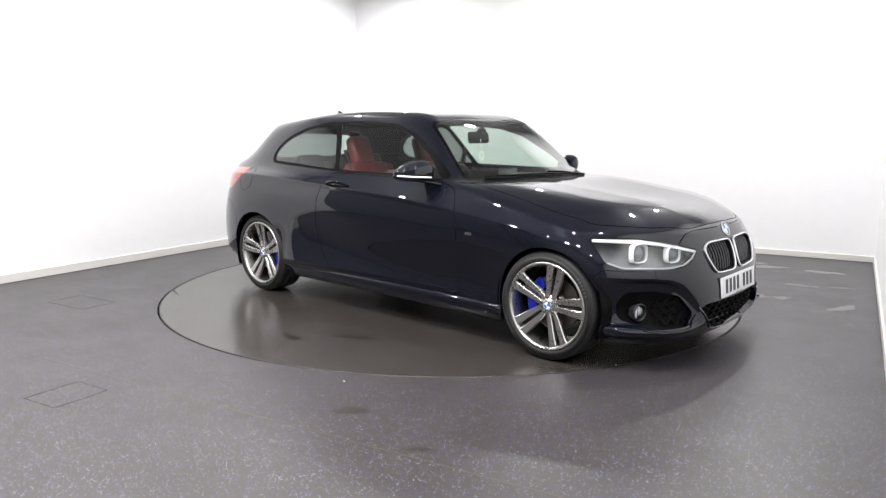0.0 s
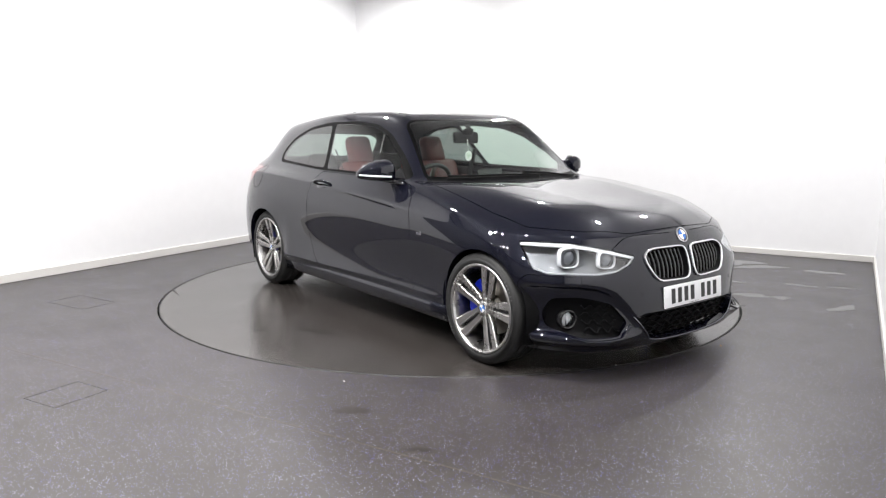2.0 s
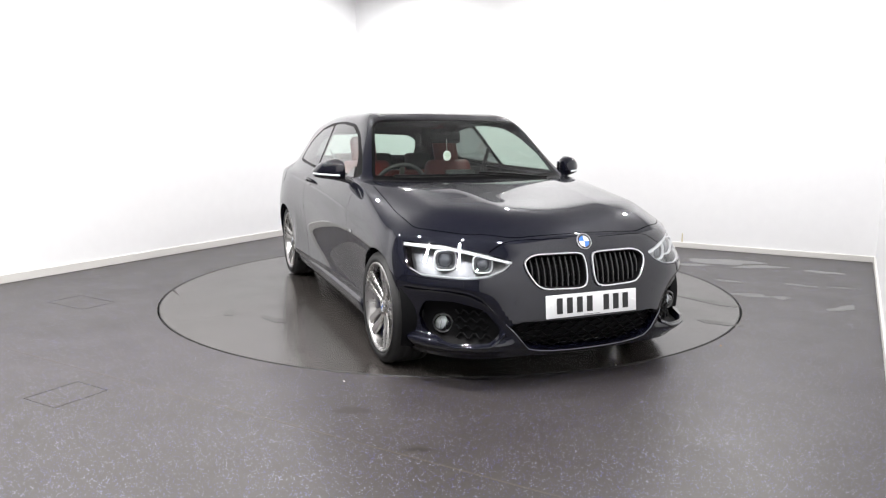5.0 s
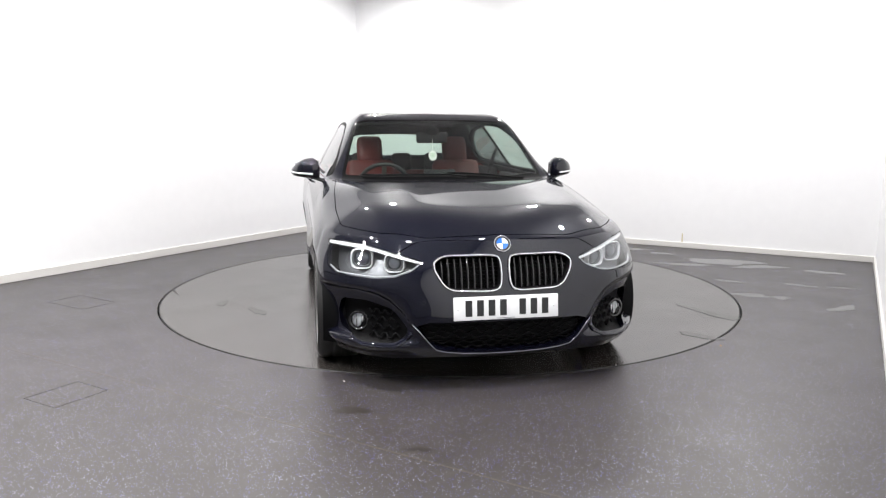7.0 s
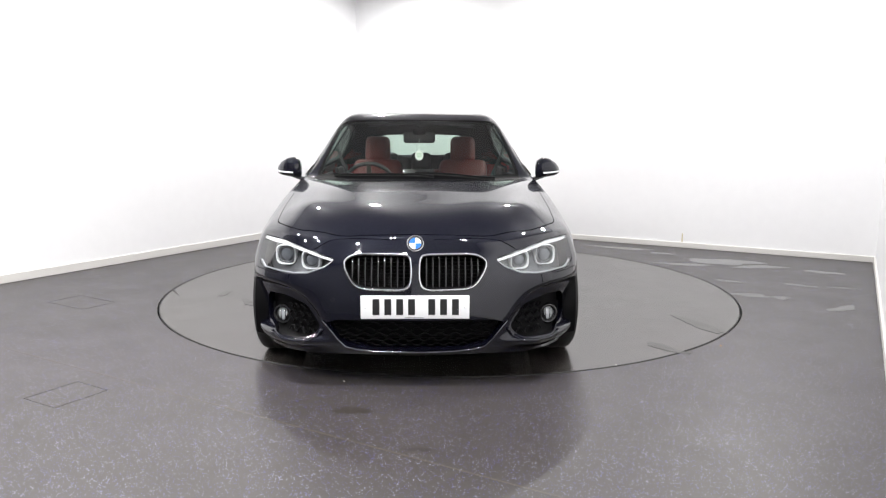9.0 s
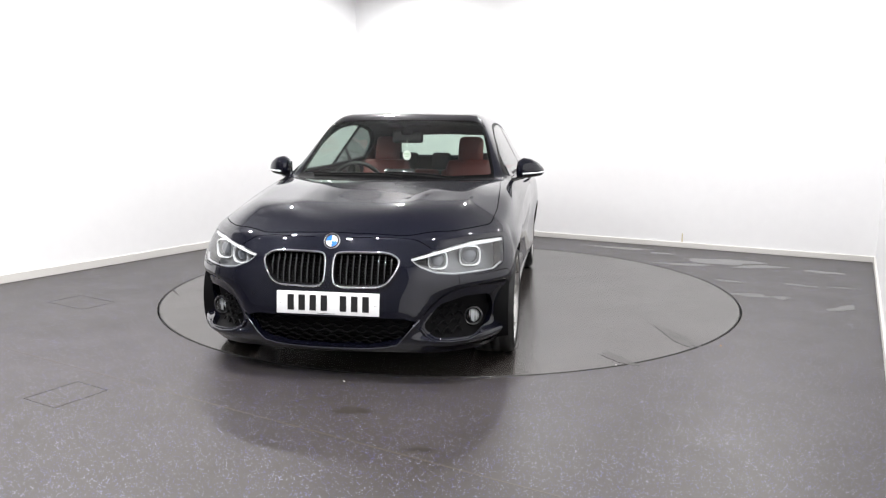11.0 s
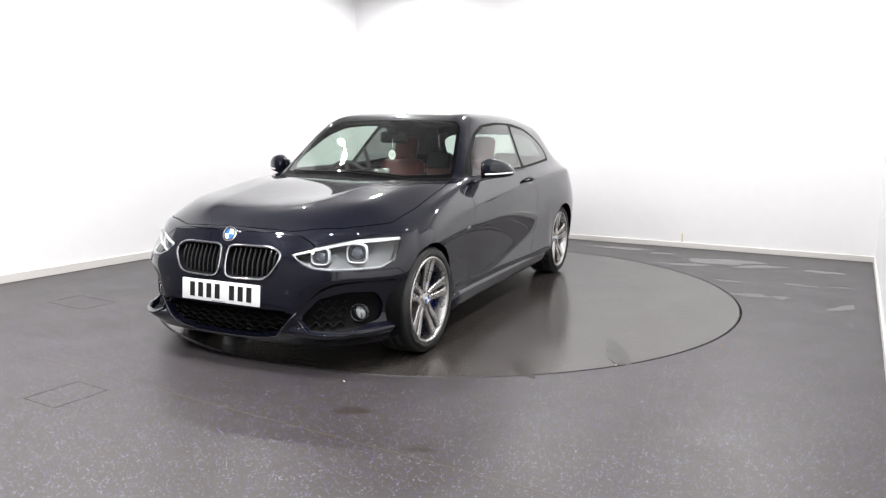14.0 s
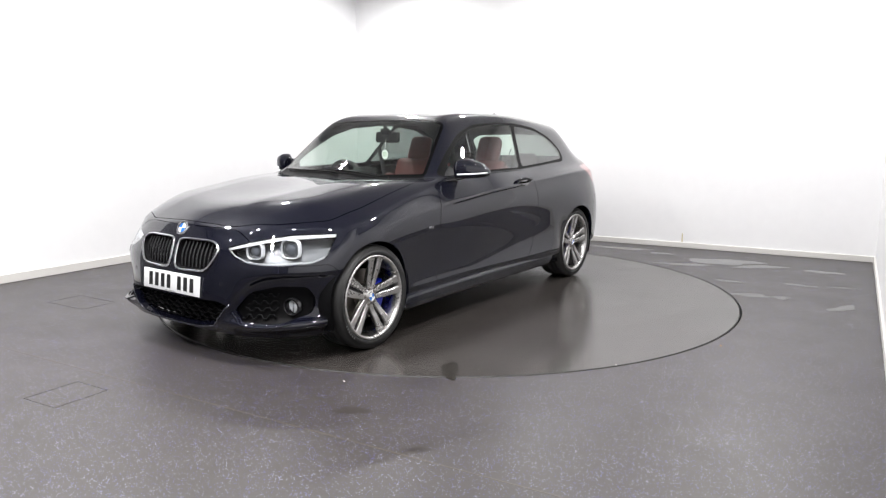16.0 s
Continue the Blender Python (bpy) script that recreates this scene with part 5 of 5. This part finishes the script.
def build_cabin():
    bm = bmesh.new()
    box(bm, -1.95, 0.80, -0.74, 0.74, 0.235, 0.27, 0.01)
    part("cabin_floor", bm, BLACK_FABRIC, car, "black carpeted cabin floor", OFF)
    bm = bmesh.new()
    prof = [(0.74, 0.60), (0.78, 0.905), (0.66, 0.925), (0.45, 0.915), (0.36, 0.875), (0.33, 0.80), (0.40, 0.60)]
    prev = None
    for q in range(17):
        y = -0.70 + 1.40 * q / 16
        hump = 0.025 if -0.55 < y < -0.15 else 0.0
        bow = -0.10 * (abs(y) / 0.7) ** 2
        cur = [bm.verts.new((x + bow, y, z + (hump if 1 < k < 5 else 0))) for k, (x, z) in enumerate(prof)]
        if prev:
            for a in range(len(prof) - 1):
                bm.faces.new((prev[a], prev[a + 1], cur[a + 1], cur[a]))
        prev = cur
    bmesh.ops.recalc_face_normals(bm, faces=bm.faces)
    part("dashboard", bm, BLACK_FABRIC, car, "black moulded dashboard", OFF)
    bm = bmesh.new()
    m = pose(0.44, 0.0, 0.945, 0, -12, 0)
    box(bm, -0.008, 0.008, -0.11, 0.11, -0.055, 0.05, 0.005, m)
    part("dash_screen", bm, TRIM, car, "black display screen on the dashboard", OFF)
    # steering wheel on the right-hand side
    m = pose(0.20, -0.36, 0.86, 0, -66, 0)
    bm = bmesh.new()
    tube(bm, [m @ Vector((0.182 * math.cos(2 * math.pi * k / 36), 0.182 * math.sin(2 * math.pi * k / 36), 0)) for k in range(36)], 0.015, 10, closed=True, up=m.to_3x3() @ Vector((0, 0, 1)))
    wheel = part("steering_wheel", bm, BLACK_LEATHER, car, "black leather steering wheel", OFF)
    bm = bmesh.new()
    box(bm, -0.06, 0.06, -0.07, 0.07, -0.03, 0.02, 0.015, m)
    part("wheel_boss", bm, BLACK_FABRIC, wheel)
    for a in (90, 200, 340):
        bm = bmesh.new()
        box(bm, 0.05, 0.178, -0.016, 0.016, -0.008, 0.008, 0.003, m @ pose(0, 0, 0, 0, 0, a - 90))
        part("wheel_arm", bm, STEEL, wheel, "satin metal spoke")
    # front seats, red leather
    for y in (0.36, -0.36):
        bm = bmesh.new()
        pad(bm, -0.48, 0.06, y - 0.25, y + 0.25, 0.28, 0.44, 0.05)
        seat = part("front_seat", bm, LEATHER, car, "red leather front seat", OFF)
        lean = pose(-0.44, y, 0.40, 0, -21, 0)
        bm = bmesh.new()
        pad(bm, -0.06, 0.07, -0.20, 0.20, 0.0, 0.66, 0.055, lean)
        part("backrest", bm, LEATHER, seat)
        for s in (1, -1):
            bm = bmesh.new()
            pad(bm, -0.05, 0.12, s * 0.21 - 0.05, s * 0.21 + 0.05, 0.04, 0.50, 0.035, lean)
            part("side_bolster", bm, LEATHER, seat)
        bm = bmesh.new()
        pad(bm, -0.085, -0.055, -0.20, 0.20, 0.05, 0.58, 0.012, lean)
        part("seat_back_shell", bm, BLACK_FABRIC, seat, "black seat back shell")
        bm = bmesh.new()
        pad(bm, -0.05, 0.055, -0.105, 0.105, 0.63, 0.87, 0.05, lean)
        part("headrest", bm, LEATHER, seat)
        for s in (1, -1):
            bm = bmesh.new()
            tube(bm, [lean @ Vector((0, s * 0.06, 0.58)), lean @ Vector((0, s * 0.06, 0.64))], 0.007, 8)
            part("headrest_post", bm, CHROME, seat)
        # belt running to the pillar
        bm = bmesh.new()
        sgn = 1 if y > 0 else -1
        tube(bm, [(-0.52, sgn * 0.68, 1.12), (-0.50, sgn * 0.60, 0.90), (-0.42, sgn * 0.62, 0.45)], (0.022, 0.002), 6)
        part("seat_belt", bm, BLACK_FABRIC, car, "black seat belt", OFF)
    # rear bench
    bm = bmesh.new()
    pad(bm, -1.20, -0.68, -0.60, 0.60, 0.32, 0.47, 0.05)
    bench = part("rear_seat", bm, LEATHER, car, "red leather rear bench", OFF)
    lean = pose(-1.12, 0, 0.44, 0, -22, 0)
    for y in (-0.31, 0.31):
        bm = bmesh.new()
        pad(bm, -0.05, 0.06, y - 0.30, y + 0.30, 0.0, 0.50, 0.04, lean)
        part("backrest", bm, LEATHER, bench)
    for y, w in ((-0.34, 0.12), (0.0, 0.09), (0.34, 0.12)):
        bm = bmesh.new()
        pad(bm, -0.04, 0.04, y - w, y + w, 0.50, 0.67, 0.035, lean)
        part("headrest", bm, BLACK_FABRIC, bench, "black rear headrest")
    bm = bmesh.new()
    box(bm, -1.85, -1.30, -0.62, 0.62, 0.87, 0.89, 0.008)
    part("parcel_shelf", bm, BLACK_FABRIC, car, "black parcel shelf", OFF)
    # inside mirror with its stalk
    bm = bmesh.new()
    m = orient(Vector((0.165, 0.0, 1.212)), Vector((-1, 0, -0.1)))
    box(bm, -0.016, 0.016, -0.115, 0.115, -0.042, 0.040, 0.02, m)
    mirror = part("inside_mirror", bm, PLASTIC, car, "black rear-view mirror", OFF)
    bm = bmesh.new()
    tube(bm, [(0.18, 0, 1.24), (0.20, 0, 1.27), (0.19, 0, 1.30)], (0.045, 0.02), 10)
    part("mirror_stalk", bm, PLASTIC, mirror)
    for s in (1, -1):
        bm = bmesh.new()
        box(bm, -0.55, 0.45, s * 0.735 - 0.015, s * 0.735 + 0.015, 0.30, 0.93, 0.01)
        part("door_card", bm, BLACK_FABRIC, car, "black inner door panel", OFF)
        bm = bmesh.new()
        box(bm, -1.30, -0.60, s * 0.70 - 0.015, s * 0.70 + 0.015, 0.30, 0.955, 0.01)
        part("rear_side_panel", bm, BLACK_FABRIC, car, "black rear cabin side panel", OFF)


def build_freshener():
    """The oval card that hangs from the inside mirror."""
    bm = bmesh.new()
    n = 32
    at = PIVOT
    rim = lambda x: [bm.verts.new(Vector((x, 0.030 * math.cos(2 * math.pi * k / n), 1.082 + 0.036 * math.sin(2 * math.pi * k / n))) - at) for k in range(n)]
    a, b = rim(0.201), rim(0.198)
    bm.faces.new(a)
    bm.faces.new(b[::-1])
    for k in range(n):
        bm.faces.new((a[k], b[k], b[(k + 1) % n], a[(k + 1) % n]))
    card = tagged(part("air_freshener", bm, PAPER, smooth=False), "oval white card air freshener hanging from the inside mirror", "air freshener")
    for k, (w, z) in enumerate(((0.016, 1.095), (0.020, 1.085), (0.014, 1.073))):
        bm = bmesh.new()
        box(bm, 0.2012, 0.2018, -w, w, z - 0.0025, z + 0.0025, 0.0, Matrix.Translation(-at))
        part("print_bar", bm, PALE_GREEN, card, smooth=False)
    bm = bmesh.new()
    tube(bm, [Vector((0.199, 0.0, 1.117)) - at, Vector((0.185, 0.0, 1.20)) - at], 0.0016, 5)
    part("cord", bm, PAPER, card, "thin white cord")
    return card


LENS_BALL = material("projector_glass", (0.12, 0.13, 0.15), 0.03, coat=1.0)
DARK_CHROME = material("dark_chrome", (0.16, 0.165, 0.19), 0.12, metal=1.0, rough_var=0.04, scale=40)
TYRE_PRINT = material("tyre_print_grey", (0.09, 0.09, 0.09), 0.6)
BLACK_LEATHER = material("black_leather", (0.014, 0.014, 0.014), 0.45, grain=0.15, scale=150, bump=0.2)
build_grilles()
build_plate_and_badges()
build_headlights()
build_bumper_details()
build_mirrors_and_handles()
build_roof_fittings()
build_small_trim()
build_cabin()
freshener = build_freshener()


# ------------------------------------------------------------ what moves
def motions():
    """The turntable turns evenly and carries the car with it."""
    rows = [(t, -11.29 - 5.2696 * t) for t in (0.0, 4.0, 8.0, 12.0, 16.0)]
    walk(turntable, [(t, pose(0, 0, 0, 0, 0, a)) for t, a in rows])
    walk(car, [(t, pose(0, 0, 0, 0, 0, a)) for t, a in rows])
    walk(freshener, [(t, pose(0, 0, 0, 0, 0, a)) for t, a in rows])


motions()
